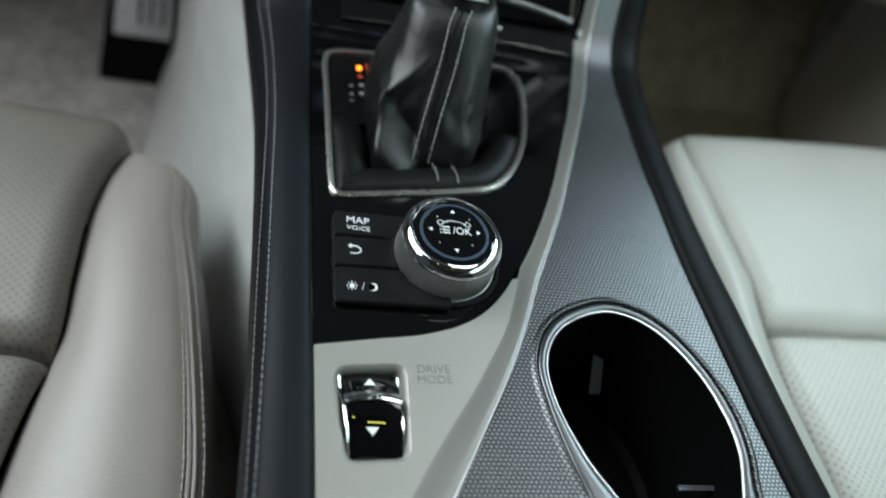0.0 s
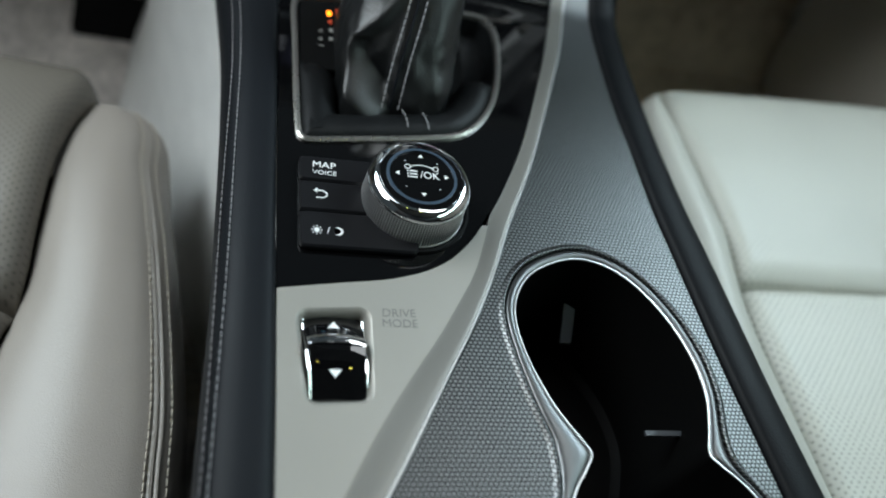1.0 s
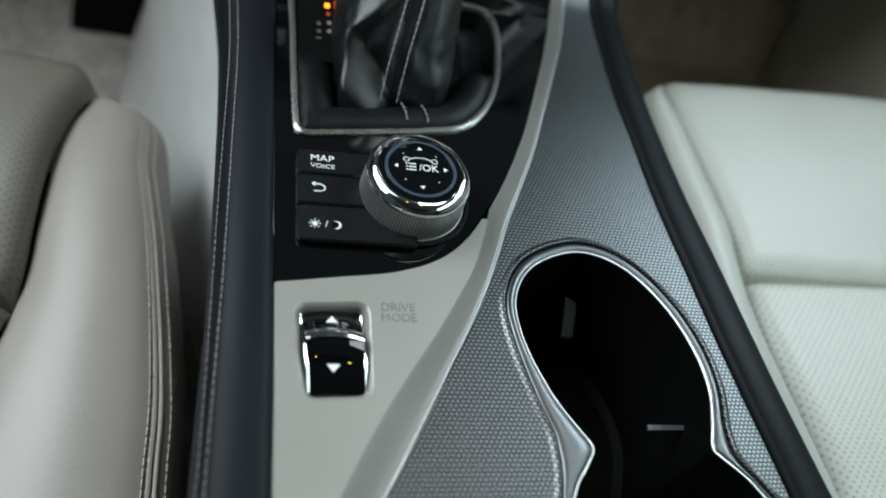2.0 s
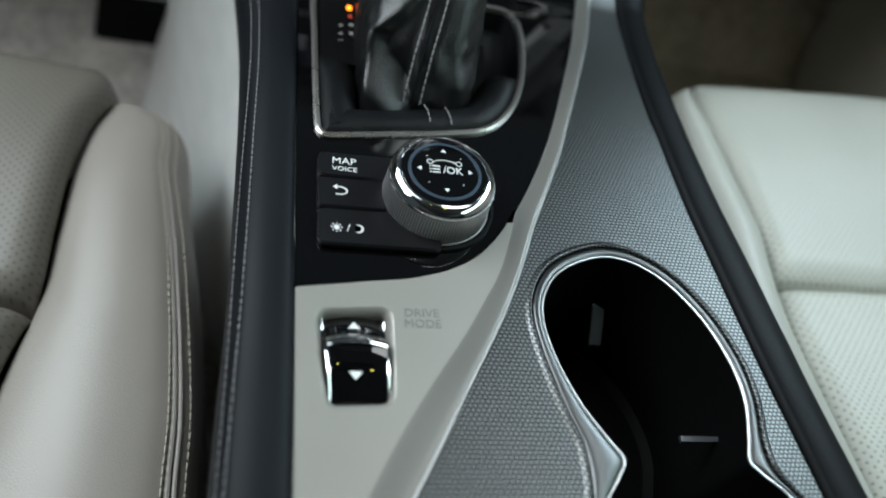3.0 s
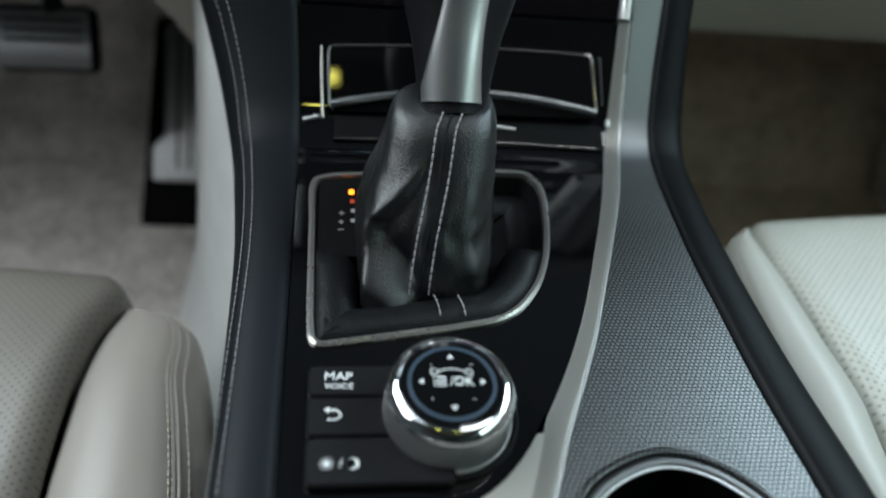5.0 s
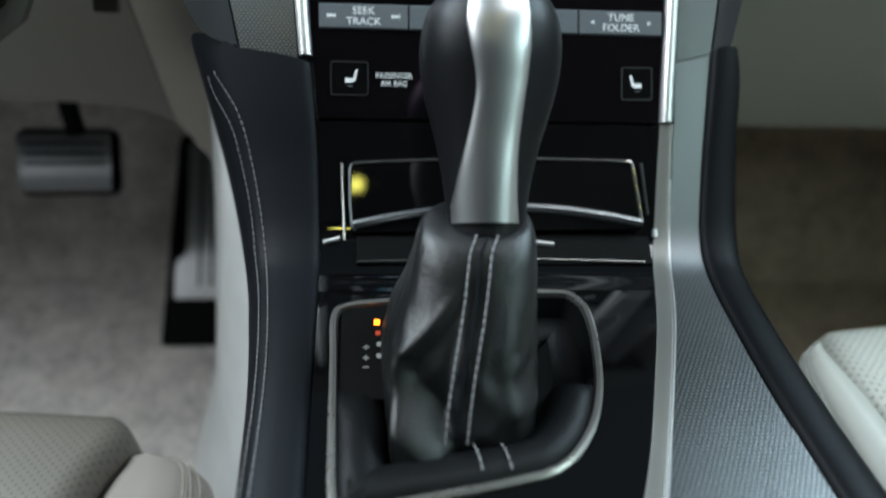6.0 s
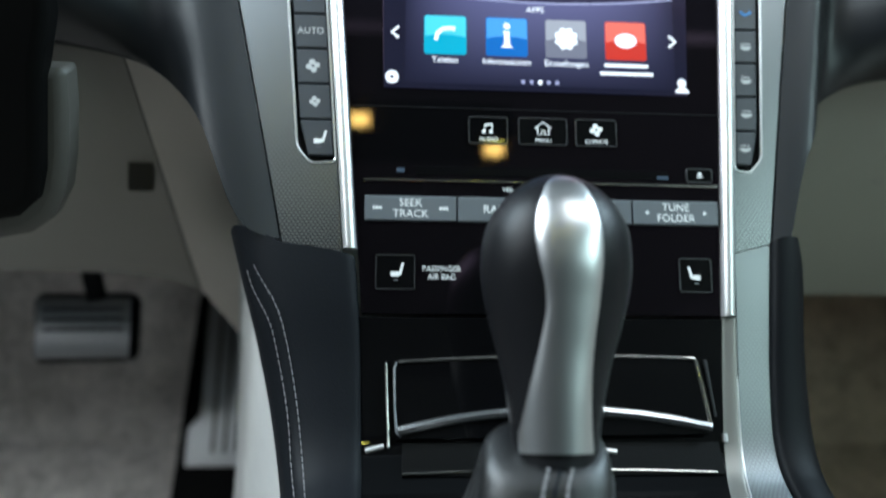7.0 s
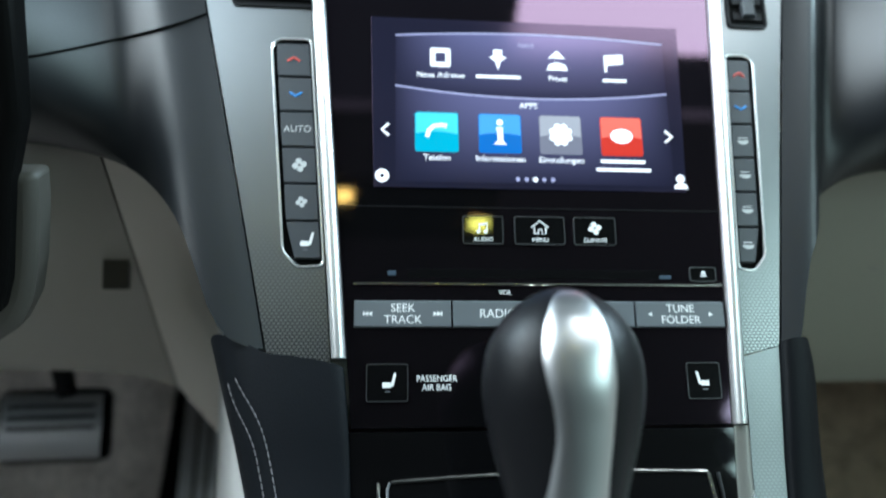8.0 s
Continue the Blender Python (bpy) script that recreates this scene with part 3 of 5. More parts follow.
part("gloss_rise", sheet(lambda u, v: (left_in(y := 0.3480 + 0.0698 * v) * (1 - u) + strip_in(y) * u, y, spine(y) + 0.0001), 6, 24, 0.004, (0, 0.5, -0.8)), GLOSS, console, "piano black panel curving up to the stack")

# woven aluminium panel with the cup holder in it
HOLE = closed([(0.0571, 0.1713), (0.0400, 0.1655), (0.0280, 0.1555), (0.0215, 0.1400), (0.0232, 0.1200), (0.0310, 0.0980), (0.0400, 0.0830), (0.0440, 0.0760), (0.0400, 0.0690),
               (0.0330, 0.0590), (0.0270, 0.0400), (0.0260, 0.0150), (0.0400, -0.0150), (0.0750, -0.0280), (0.1080, -0.0150), (0.1230, 0.0150), (0.1220, 0.0400), (0.1130, 0.0600),
               (0.1020, 0.0715), (0.0985, 0.0765), (0.1015, 0.0860), (0.1055, 0.1020), (0.1045, 0.1200), (0.0980, 0.1400), (0.0865, 0.1575), (0.0730, 0.1680)], 160)
RIM = [np.array(p) for p in HOLE]
# the rim's outer line runs straight past the waist between the two cups
OUTER = closed([(0.0571, 0.1768), (0.0375, 0.1702), (0.0240, 0.1590), (0.0164, 0.1410), (0.0180, 0.1193), (0.0234, 0.0960), (0.0275, 0.0831), (0.0283, 0.0760), (0.0283, 0.0690),
                (0.0268, 0.0590), (0.0217, 0.0400), (0.0206, 0.0140), (0.0365, -0.0190), (0.0750, -0.0333), (0.1115, -0.0190), (0.1283, 0.0140), (0.1270, 0.0415), (0.1170, 0.0590),
                (0.1095, 0.0700), (0.1075, 0.0770), (0.1078, 0.0868), (0.1107, 0.1030), (0.1097, 0.1210), (0.1028, 0.1422), (0.0905, 0.1610), (0.0755, 0.1728)], 160)
OUTER = offset(OUTER, -0.0008)
mesh_a = [(strip_out(y) + 0.0006, y) for y in np.linspace(0.26, NEAR, 40)]
mesh_b = [(mesh_out(y) - 0.0004, y) for y in np.linspace(NEAR, 0.26, 40)]
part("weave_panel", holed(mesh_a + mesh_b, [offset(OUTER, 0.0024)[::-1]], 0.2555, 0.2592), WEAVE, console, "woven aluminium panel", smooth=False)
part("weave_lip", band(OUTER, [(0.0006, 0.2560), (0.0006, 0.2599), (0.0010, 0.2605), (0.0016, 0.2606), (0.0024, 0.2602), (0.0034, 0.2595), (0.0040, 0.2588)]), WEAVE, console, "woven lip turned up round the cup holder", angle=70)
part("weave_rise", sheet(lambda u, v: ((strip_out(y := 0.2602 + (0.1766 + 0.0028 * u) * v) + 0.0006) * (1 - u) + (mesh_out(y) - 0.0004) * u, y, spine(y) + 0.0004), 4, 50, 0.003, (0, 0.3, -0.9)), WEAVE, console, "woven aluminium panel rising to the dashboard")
part("console_side", box(-0.095, 0.125, NEAR, 0.44, Z0, 0.17), DARKPLASTIC, console)

# ---- cup holder ----
cup = thing("cup_holder", (0.065, 0.08, 0.18), "deep black double cup holder with a bright metal rim", "cup holder")
rim_rows = [[(*(a + (b - a) * f), z) for a, b in zip(OUTER, RIM)] for f, z in ((0, 0.2550), (0, 0.2586), (0.06, 0.2594), (0.16, 0.2598), (0.35, 0.2600), (0.62, 0.2600), (0.84, 0.2596), (0.95, 0.2589), (1, 0.2578), (1, 0.2560))]
part("rim", loft(rim_rows, close=True), RIMMETAL, cup, "satin metal rim", angle=60)
part("lip", tube([(*p, 0.2590) for p in RIM], 0.0005, True, 6), TRIM, cup, "bright metal lip")
well = [[(*p, z) for p in offset(RIM[::-1], d)] for d, z in ((0.0004, 0.2590), (0.0010, 0.2500), (0.0030, 0.2150), (0.0050, 0.1850), (0.0090, 0.1815))]
part("well", loft(well, close=True, caps="last"), RUBBER, cup, "black plastic well")
part("grip_tab", sheet(lambda u, v: (0.0655 + 0.0062 * u, 0.1690 - 0.0165 * v, 0.2255 - 0.0120 * v - 0.002 * v * v), 6, 8, 0.002), BARGREY, cup, "sprung grip tab")
part("grip_tab", sheet(lambda u, v: (0.084 + 0.020 * u, 0.0920 + 0.0024 * v, 0.2390), 6, 3, 0.0016), BUTTON, cup, "sprung grip tab")

# ---- drive mode switch ----
switch = thing("drive_mode_switch", (-0.057, 0.115, 0.256), "piano black rocker switch with a chrome bar in a silver recess", "switch")
part("recess", loft([[(*p, z) for p in offset(switch_line, d)] for d, z in ((0.0028, 0.2596), (0.0018, 0.2590), (0.0006, 0.2572), (0.0002, 0.2530))], close=True), SATIN, switch, "dished silver surround")
part("base", prism(offset(switch_line, 0.0004), 0.2520, 0.2535), RUBBER, switch)


def bow(x, y):
    # both ends and the bar arch away from the driver in the middle
    f = (x + 0.0570) / 0.0115
    return y + 0.0013 * (1 - f * f)


def rocker(y0, y1, z0, z1, hump):
    rows = []
    for k in range(9):
        f = k / 8
        y = y0 + (y1 - y0) * f
        g = (y - 0.0965) / 0.037
        xa, xb = -0.0662 - 0.0040 * g, -0.0460
        z = z0 + (z1 - z0) * f + hump * math.sin(math.pi * f)
        top = [(xa + (xb - xa) * q, z - 0.0009 * max(0.0, abs(2 * q - 1) * 1.25 - 0.25) ** 3) for q in np.linspace(0, 1, 9)]
        rows.append([(xa, bow(xa, y), 0.2535)] + [(x, bow(x, y), h) for x, h in top] + [(xb, bow(xb, y), 0.2535)])
    return loft(rows, close=True, caps=True)


part("rocker", rocker(0.0962, 0.1170, 0.2562, 0.2634, 0.0010), GLOSS, switch, "piano black rocker half")
part("rocker", rocker(0.1208, 0.1322, 0.2606, 0.2560, 0.0004), GLOSS, switch, "piano black rocker half")
part("chrome_bar", rocker(0.1168, 0.1212, 0.2640, 0.2622, 0.0009), CHROME, switch, "chrome bar")
for xa, xb in ((-0.0703, -0.0668), (-0.0458, -0.0452)):
    part("side_strip", tube([(xb + (xa - xb) * q, 0.0975 + 0.0340 * q, 0.2562 + 0.0042 * math.sin(math.pi * min(1.0, q * 1.2)) ) for q in np.linspace(0, 1, 10)], 0.0006), CHROME, switch, "chrome edge strip")
DM = pose(-0.0578, 0.1065, 0.2606)
part("arrow", flat([(-0.003, 0.0018), (0, -0.0022), (0.003, 0.0018)], DM, 0.0), PRINT, switch, "white arrow")
part("arrow", flat([(-0.0024, -0.0012), (0.0024, -0.0012), (0, 0.0018)], pose(-0.0582, 0.1275, 0.2597)), PRINT, switch, "white arrow")
text("lettering", "DRIVE", 0.0054, pose(-0.0310, 0.1350, 0.2597, 0, 0, 2), FAINTPRINT, switch)
text("lettering", "MODE", 0.0054, pose(-0.0308, 0.1301, 0.2597, 0, 0, 2), FAINTPRINT, switch)

# ---- button pad and rotary controller ----
KX, KY = -0.0215, 0.1943
pad = thing("button_pad", (-0.055, 0.19, 0.259), "matt black pad of three buttons beside the rotary controller", "button pad")
part("pad_base", prism(corners([np.array(p) for p in ((-0.0722, 0.1645), (-0.0215, 0.1650), (-0.0180, 0.2145), (-0.0736, 0.2145))], 0.004), 0.2588, 0.2603), DARKPLASTIC, pad)
g = lambda y: -0.0727 - 0.0014 * (y - 0.1632) / 0.0533
for ya, yb, xe in ((0.2008, 0.2152, -0.020), (0.1836, 0.2004, -0.020), (0.1640, 0.1832, -0.0205)):
    part("button", prism(corners([np.array(p) for p in ((g(ya), ya), (xe, ya + 0.0006), (xe, yb + 0.0006), (g(yb), yb))], 0.0018 if ya == 0.1836 else 0.0034), 0.2600, 0.2626, 0.0009), DARKPLASTIC, pad, angle=20)
text("lettering", "MAP", 0.0051, pose(-0.0625, 0.2098, 0.2627, 0, 0, -1), PRINT, pad, squash=1.1)
text("lettering", "VOICE", 0.0035, pose(-0.0622, 0.2052, 0.2627, 0, 0, -1), PRINT, pad, squash=1.1)
part("back_arrow", tube([(-0.0668, 0.1945, 0.2627), (-0.0630, 0.1945, 0.2627), (-0.0612, 0.1932, 0.2627), (-0.0612, 0.1916, 0.2627), (-0.0630, 0.1904, 0.2627), (-0.0660, 0.1904, 0.2627)], 0.0004), PRINT, pad, "white return arrow")
part("back_arrow", flat([(-0.0672, 0.1945), (-0.0654, 0.1930), (-0.0654, 0.1960)], pose(0, 0, 0.2627)), PRINT, pad)
part("sun_icon", flat(circle(-0.0655, 0.1725, 0.0012, 16), pose(0, 0, 0.2627)), PRINT, pad)
rays = bmesh.new()
for k in range(8):
    flat([(0.0017, -0.0002), (0.0025, -0.0002), (0.0025, 0.0002), (0.0017, 0.0002)], pose(-0.0655, 0.1725, 0.2627, 0, 0, 45 * k), bm=rays)
part("sun_rays", rays, PRINT, pad)
text("lettering", "/", 0.0050, pose(-0.0605, 0.1725, 0.2627), PRINT, pad)
moon = [(-0.0563 + 0.0022 * math.cos(a), 0.1725 + 0.0022 * math.sin(a)) for a in np.linspace(-2.4, 2.4, 14)] + [(-0.0571 + 0.0019 * math.cos(a), 0.1725 + 0.0018 * math.sin(a)) for a in np.linspace(2.0, -2.0, 10)]
part("moon_icon", flat(moon, pose(0, 0, 0.2627)), PRINT, pad)

knob = thing("rotary_controller", (KX, KY, 0.259), "knurled metal rotary controller with a chrome ring and black cap", "control knob")


def turned(profile, cx=KX, cy=KY, n=64):
    return loft([[(cx + r * math.cos(2 * math.pi * k / n), cy + r * math.sin(2 * math.pi * k / n), z) for k in range(n)] for r, z in profile], close=True, caps=True)


def knurled(r0, r1, z0, z1, n=464, m=26):
    # diamond teeth cut all round
    rows = []
    for j in range(m + 1):
        z = z0 + (z1 - z0) * j / m
        row = []
        for k in range(n):
            a = 2 * math.pi * k / n
            r = r0 + (r1 - r0) * j / m + 0.00040 * math.sin(58 * a + 2500 * z) * math.sin(58 * a - 2500 * z)
            row.append((KX + r * math.cos(a), KY + r * math.sin(a), z))
        rows.append(row)
    return loft(rows, close=True)


part("collar", turned([(0.0275, 0.2588), (0.0275, 0.2603), (0.0262, 0.2606), (0.0250, 0.2595), (0.0245, 0.2588)]), RUBBER, knob, "dark recess ring")
part("grip", knurled(0.0244, 0.0232, 0.2592, 0.2756), knurl("knurled_metal", KX, KY), knob, "diamond-knurled grip")
part("foot_ring", tube([(KX + 0.0246 * math.cos(a), KY + 0.0246 * math.sin(a), 0.2600) for a in np.linspace(0, 2 * math.pi, 65)[:-1]], 0.0004, True, 6), TRIM, knob, "bright lower edge")
part("chrome_ring", turned([(0.0236, 0.2750), (0.0237, 0.2758), (0.0229, 0.2777), (0.0209, 0.2796), (0.0194, 0.2799), (0.0190, 0.2792)]), CHROME, knob, "polished chrome ring")
part("cap", turned([(0.0190, 0.2780), (0.0189, 0.2794), (0.0170, 0.2798), (0.0, 0.2800)][:3] + [(0.0020, 0.2800)]), GLOSS, knob, "gloss black cap")
part("blue_ring", band(circle(KX, KY, 0.0148, 64), [(0.0, 0.2796), (0.0, 0.2802), (0.0014, 0.2801), (0.0014, 0.2796)]), BLUERING, knob, "blue-grey ring")
KT = pose(KX, KY + 0.0003, 0.28015)
text("lettering", "/OK", 0.0056, KT @ pose(0.0035, 0, 0), PRINT, knob, squash=0.9)
lines = bmesh.new()
for k in range(3):
    v = -0.0019 + 0.0017 * k
    flat([(-0.0056, v), (-0.0022, v), (-0.0022, v + 0.0007), (-0.0056, v + 0.0007)], KT, bm=lines)
    flat([(-0.0068, v), (-0.0061, v), (-0.0061, v + 0.0007), (-0.0068, v + 0.0007)], KT, bm=lines)
part("list_icon", lines, PRINT, knob)
part("arc_icon", tube([KT @ Vector((0.0062 * math.cos(a), 0.0022 + 0.0034 * math.sin(a), 0.0001)) for a in np.linspace(0.5, 2.64, 12)], 0.00026, n=5), PRINT, knob)
for sx in (-1, 1):
    part("zoom_icon", tube([KT @ Vector((sx * 0.0064 + 0.0013 * math.cos(a), 0.0042 + 0.0013 * math.sin(a), 0.0001)) for a in np.linspace(0, 2 * math.pi, 13)[:-1]], 0.00022, True, 5), PRINT, knob)
for k in range(4):
    part("arrow", flat([(-0.0012, 0.0104), (0.0012, 0.0104), (0, 0.0122)], KT @ pose(0, 0, 0, 0, 0, 90 * k)), PRINT, knob)
for k in range(4):
    part("dot", flat(circle(0, 0.0106, 0.0003, 8), KT @ pose(0, 0, 0, 0, 0, 45 + 90 * k)), PRINT, knob)

# ---- gear selector ----
gear = thing("gear_selector", (-0.02, 0.29, 0.25), "automatic gear selector with stitched leather boot and brushed metal insert", "gear lever")
part("frame", band(FRAME, [(0.0004, 0.2585), (0.0004, 0.2602), (-0.0008, 0.2610), (-0.0024, 0.2606), (-0.0030, 0.2590), (-0.0030, 0.2560)]), WARMTRIM, gear, "warm satin chrome frame")
NB = 128


def sack(z, cx, cy, hx, hy, e=2.6, crease=0.0, n=256):
    out = []
    for k in range(n):
        a = 2 * math.pi * k / n - 2.3
        c, s = math.cos(a), math.sin(a)
        r = (abs(c) ** e + abs(s) ** e) ** (-1 / e)
        b = a % 6.2832
        # a ridge climbs from the near corner to the top of the seam; the leather is drawn in between ridge and seam,
        # down to a crease that falls from the corner, and swells out under it
        ridge = 3.80 + 0.74 * max(0.0, min(1.0, (z - 0.2835) / 0.027))
        span = ease((b - ridge) / 0.24) * ease((4.66 - b) / 0.26)
        d = z - (0.2830 - 0.0200 * (b - 3.80))
        pull = -0.21 * math.exp(-d / 0.015) if d > 0 else -0.21 + 0.40 * ease(-d / 0.013)
        fold = span * pull * ease((z - 0.2480) / 0.008) * ease((0.3140 - z) / 0.006)
        fold += 0.035 * math.exp(-((b - ridge + 0.02) / 0.10) ** 2) * ease((z - 0.2700) / 0.012) * ease((0.3120 - z) / 0.014)
        # a shallower fold on the other side of the seam
        d = z - (0.2815 - 0.003 * (b - 5.0))
        pull = -0.05 * math.exp(-d / 0.012) if d > 0 else -0.05 + 0.08 * ease(-d / 0.012)
        fold += ease((b - 4.84) / 0.26) * ease((5.85 - b) / 0.30) * pull * ease((z - 0.2510) / 0.010)
        wrinkle = noise.noise(Vector((2.2 * c + 0.4, 2.2 * s, 40 * z + 0.8 * c))) + 0.5 * noise.noise(Vector((5 * c, 5 * s + 2, 150 * z)))
        fold += 1 + 0.36 * crease * wrinkle
        out.append((cx + hx * r * c * fold, cy + hy * r * s * fold, z + 0.006 * crease * math.sin(4 * a)))
    return out


inner = [np.array(p) for p in offset(FRAME, -0.0028)]
start = min(range(NB), key=lambda k: abs(math.atan2(inner[k][1] - 0.293, inner[k][0] + 0.0265) + 2.3))
inner = inner[start:] + inner[:start]


def apron_ring(d, z):
    ring = []
    for x, y in offset(inner, d):
        # the roll sinks away under the indicator plate and at the far side
        left = ease((y - 0.276) / 0.012) * ease((-0.034 - x) / 0.010)
        right = ease((y - 0.282) / 0.016) * ease((x + 0.020) / 0.012) + ease((y - 0.325) / 0.01)
        soft = 0.0007 * noise.noise(Vector((70 * x, 70 * y, 20 * d)))
        ring.append((x, y, z - (0.006 * left + 0.014 * min(1.0, right)) * min(1.0, -d / 0.003) + soft * min(1.0, -d / 0.003)))
    return ring


apron = [apron_ring(d, z) for d, z in ((0, 0.2585), (-0.0010, 0.2599), (-0.0030, 0.2613), (-0.0060, 0.2621), (-0.0095, 0.2620), (-0.0130, 0.2610), (-0.0160, 0.2590), (-0.0182, 0.2560), (-0.0195, 0.2500))]
BOOT = [(0.2440, -0.0262, 0.2945, 0.0296, 0.0405, 4.0, 0.01), (0.2560, -0.0262, 0.2945, 0.0302, 0.0405, 4.0, 0.04), (0.2660, -0.0262, 0.2960, 0.0308, 0.0390, 3.8, 0.09), (0.2740, -0.0256, 0.2975, 0.0308, 0.0356, 3.8, 0.12),
        (0.2820, -0.0246, 0.3005, 0.0298, 0.0325, 3.4, 0.13), (0.2900, -0.0230, 0.3040, 0.0282, 0.0292, 2.9, 0.11), (0.2980, -0.0212, 0.3085, 0.0266, 0.0258, 2.8, 0.09), (0.3050, -0.0200, 0.3125, 0.0254, 0.0230, 2.7, 0.07), (0.3120, -0.0192, 0.3165, 0.0242, 0.0205, 2.6, 0.05),
        (0.3165, -0.0185, 0.3195, 0.0222, 0.0180, 2.5, 0.03), (0.3188, -0.0165, 0.3215, 0.0180, 0.0150, 2.3, 0.0), (0.3190, -0.0155, 0.3222, 0.0110, 0.0110, 2.1, 0.0)]
boot_apron = part("boot_apron", loft(apron, close=True), APRONLEATHER, gear, "black leather apron inside the frame", angle=70)
part("apron_floor", prism([(*p,) for p in offset(inner, -0.0085)], 0.2420, 0.2450), RUBBER, gear)
boot_rows = [curve([(n, row[k]) for n, row in enumerate(BOOT)]) for k in range(7)]
boot = part("boot", loft([sack(*(f(q) for f in boot_rows)) for q in np.linspace(0, len(BOOT) - 1, 120)], close=True), BOOTLEATHER, gear, "creased black leather boot", angle=80)
# two rows of stitches down the boot's near face
for dx in (-0.0042, 0.0, 0.0042):
    line = []
    for f in np.linspace(0.04, 0.865, 60):
        k = (1 - f) * (len(BOOT) - 1)
        i = min(int(k), len(BOOT) - 2)
        a, b = BOOT[i], BOOT[i + 1]
        q = [a[j] + (b[j] - a[j]) * (k - i) for j in range(7)]
        x = q[1] + dx - 0.0035 * f
        hx = (1 - abs((x - q[1]) / q[3]) ** q[5]) ** (1 / q[5])
        line.append((x, q[2] - q[4] * hx * (1 + 0.2 * q[6]) - 0.0006, q[0] + 0.0004))
    if dx:
        part("stitching", stitches(line, 0.0026, 0.0009, 0.00048), THREAD, boot, "grey stitching")
    else:
        part("seam", tube([Vector(p) + Vector((0, 0.0004, -0.0002)) for p in line], 0.0007, n=6), BLEATHER, boot, "raised leather seam")
for x0, x1 in ((-0.0228, -0.0204), (-0.0122, -0.0096)):
    part("stitching", stitches([(x0 + (x1 - x0) * f, y, z) for f, y, z in ((0, 0.2545, 0.2612), (0.35, 0.2500, 0.2628), (0.65, 0.2460, 0.2632), (0.85, 0.2425, 0.2626), (1, 0.2392, 0.2608))], 0.0026, 0.0009, 0.00036), THREAD, boot_apron, "grey stitching")

AX = Vector((0.0033, 0.0635, 0.0825))
UP = AX.normalized()
FRONT = Vector((0, -UP.z, UP.y)).normalized()
SIDE = Vector((1, 0, 0))
FOOT = Vector((-0.0153, 0.3205, 0.3165))
half_w = curve([(0, 0.0158), (0.1, 0.0170), (0.2, 0.0187), (0.3, 0.0210), (0.4, 0.0240), (0.5, 0.0268), (0.6, 0.0286), (0.7, 0.0289), (0.8, 0.0270), (0.88, 0.0222), (0.95, 0.0145), (0.985, 0.0075), (1.0, 0.0015)])
half_d = curve([(0, 0.0125), (0.17, 0.0145), (0.33, 0.0165), (0.5, 0.0200), (0.66, 0.0235), (0.78, 0.0230), (0.88, 0.0190), (0.95, 0.0125), (0.985, 0.0065), (1.0, 0.0012)])
ins_l = curve([(-0.02, 0.0150), (0.0, 0.0148), (0.1, 0.0135), (0.2, 0.0120), (0.3, 0.0101), (0.4, 0.0084), (0.48, 0.0076), (0.55, 0.0083), (0.65, 0.0106), (0.72, 0.0118), (0.8, 0.0113), (0.88, 0.0090), (0.95, 0.0052), (0.98, 0.0018)])
ins_r = curve([(-0.02, 0.0120), (0.0, 0.0118), (0.1, 0.0108), (0.2, 0.0102), (0.3, 0.0101), (0.4, 0.0106), (0.55, 0.0117), (0.7, 0.0121), (0.8, 0.0112), (0.88, 0.0092), (0.95, 0.0055), (0.98, 0.0020)])


def shell(s, a, grow=0.0):
    w, d = half_w(max(0.0, s)) + grow, half_d(max(0.0, s)) + grow
    return FOOT + AX * s + SIDE * (w * math.sin(a)) + FRONT * (d * math.cos(a))


grip = part("grip", loft([[shell(s, 2 * math.pi * k / 56) for k in range(56)] for s in [-0.05] + [0.5 - 0.5 * math.cos(math.pi * q / 40) for q in range(41)]], close=True, caps=True), KNOBLEATHER, gear, "smooth black leather grip")


def insert(u, v):
    s = -0.004 + 0.972 * u
    w = half_w(max(0, s)) + 0.0008
    lo, hi = (math.asin(min(0.95, 1.17 * f(s) / w)) for f in (ins_l, ins_r))
    a = -lo + (lo + hi) * v
    edge = 1 - abs(2 * v - 1) ** 6
    return shell(s, a, -0.0010 + 0.0022 * edge * (1 if u < 0.985 else 0.5))


part("metal_insert", loft([[insert(i / 60, j / 24) for j in range(25)] for i in range(61)]), INSERT, gear, "brushed metal insert", angle=80)
# gate indicator
part("gate_plate", prism(corners([np.array(p) for p in ((-0.0745, 0.2800), (-0.0480, 0.2800), (-0.0480, 0.3380), (-0.0755, 0.3350))], 0.004), 0.2540, 0.2588), RUBBER, gear, "black gate indicator plate")
part("indicator_light", prism(rounded(-0.0606, -0.0580, 0.3242, 0.3278, 0.0006, 3), 0.2588, 0.2594), LED, gear, "lit amber indicator")
for n, (x, y) in enumerate(((-0.0588, 0.3189), (-0.0583, 0.3117), (-0.0583, 0.3046))):
    part("indicator_mark", flat(rounded(x - 0.0011, x + 0.0011, y - 0.0014, y + 0.0014, 0.0004, 2), pose(0, 0, 0.2588)), LEDDIM if n == 0 else GREYPRINT, gear)
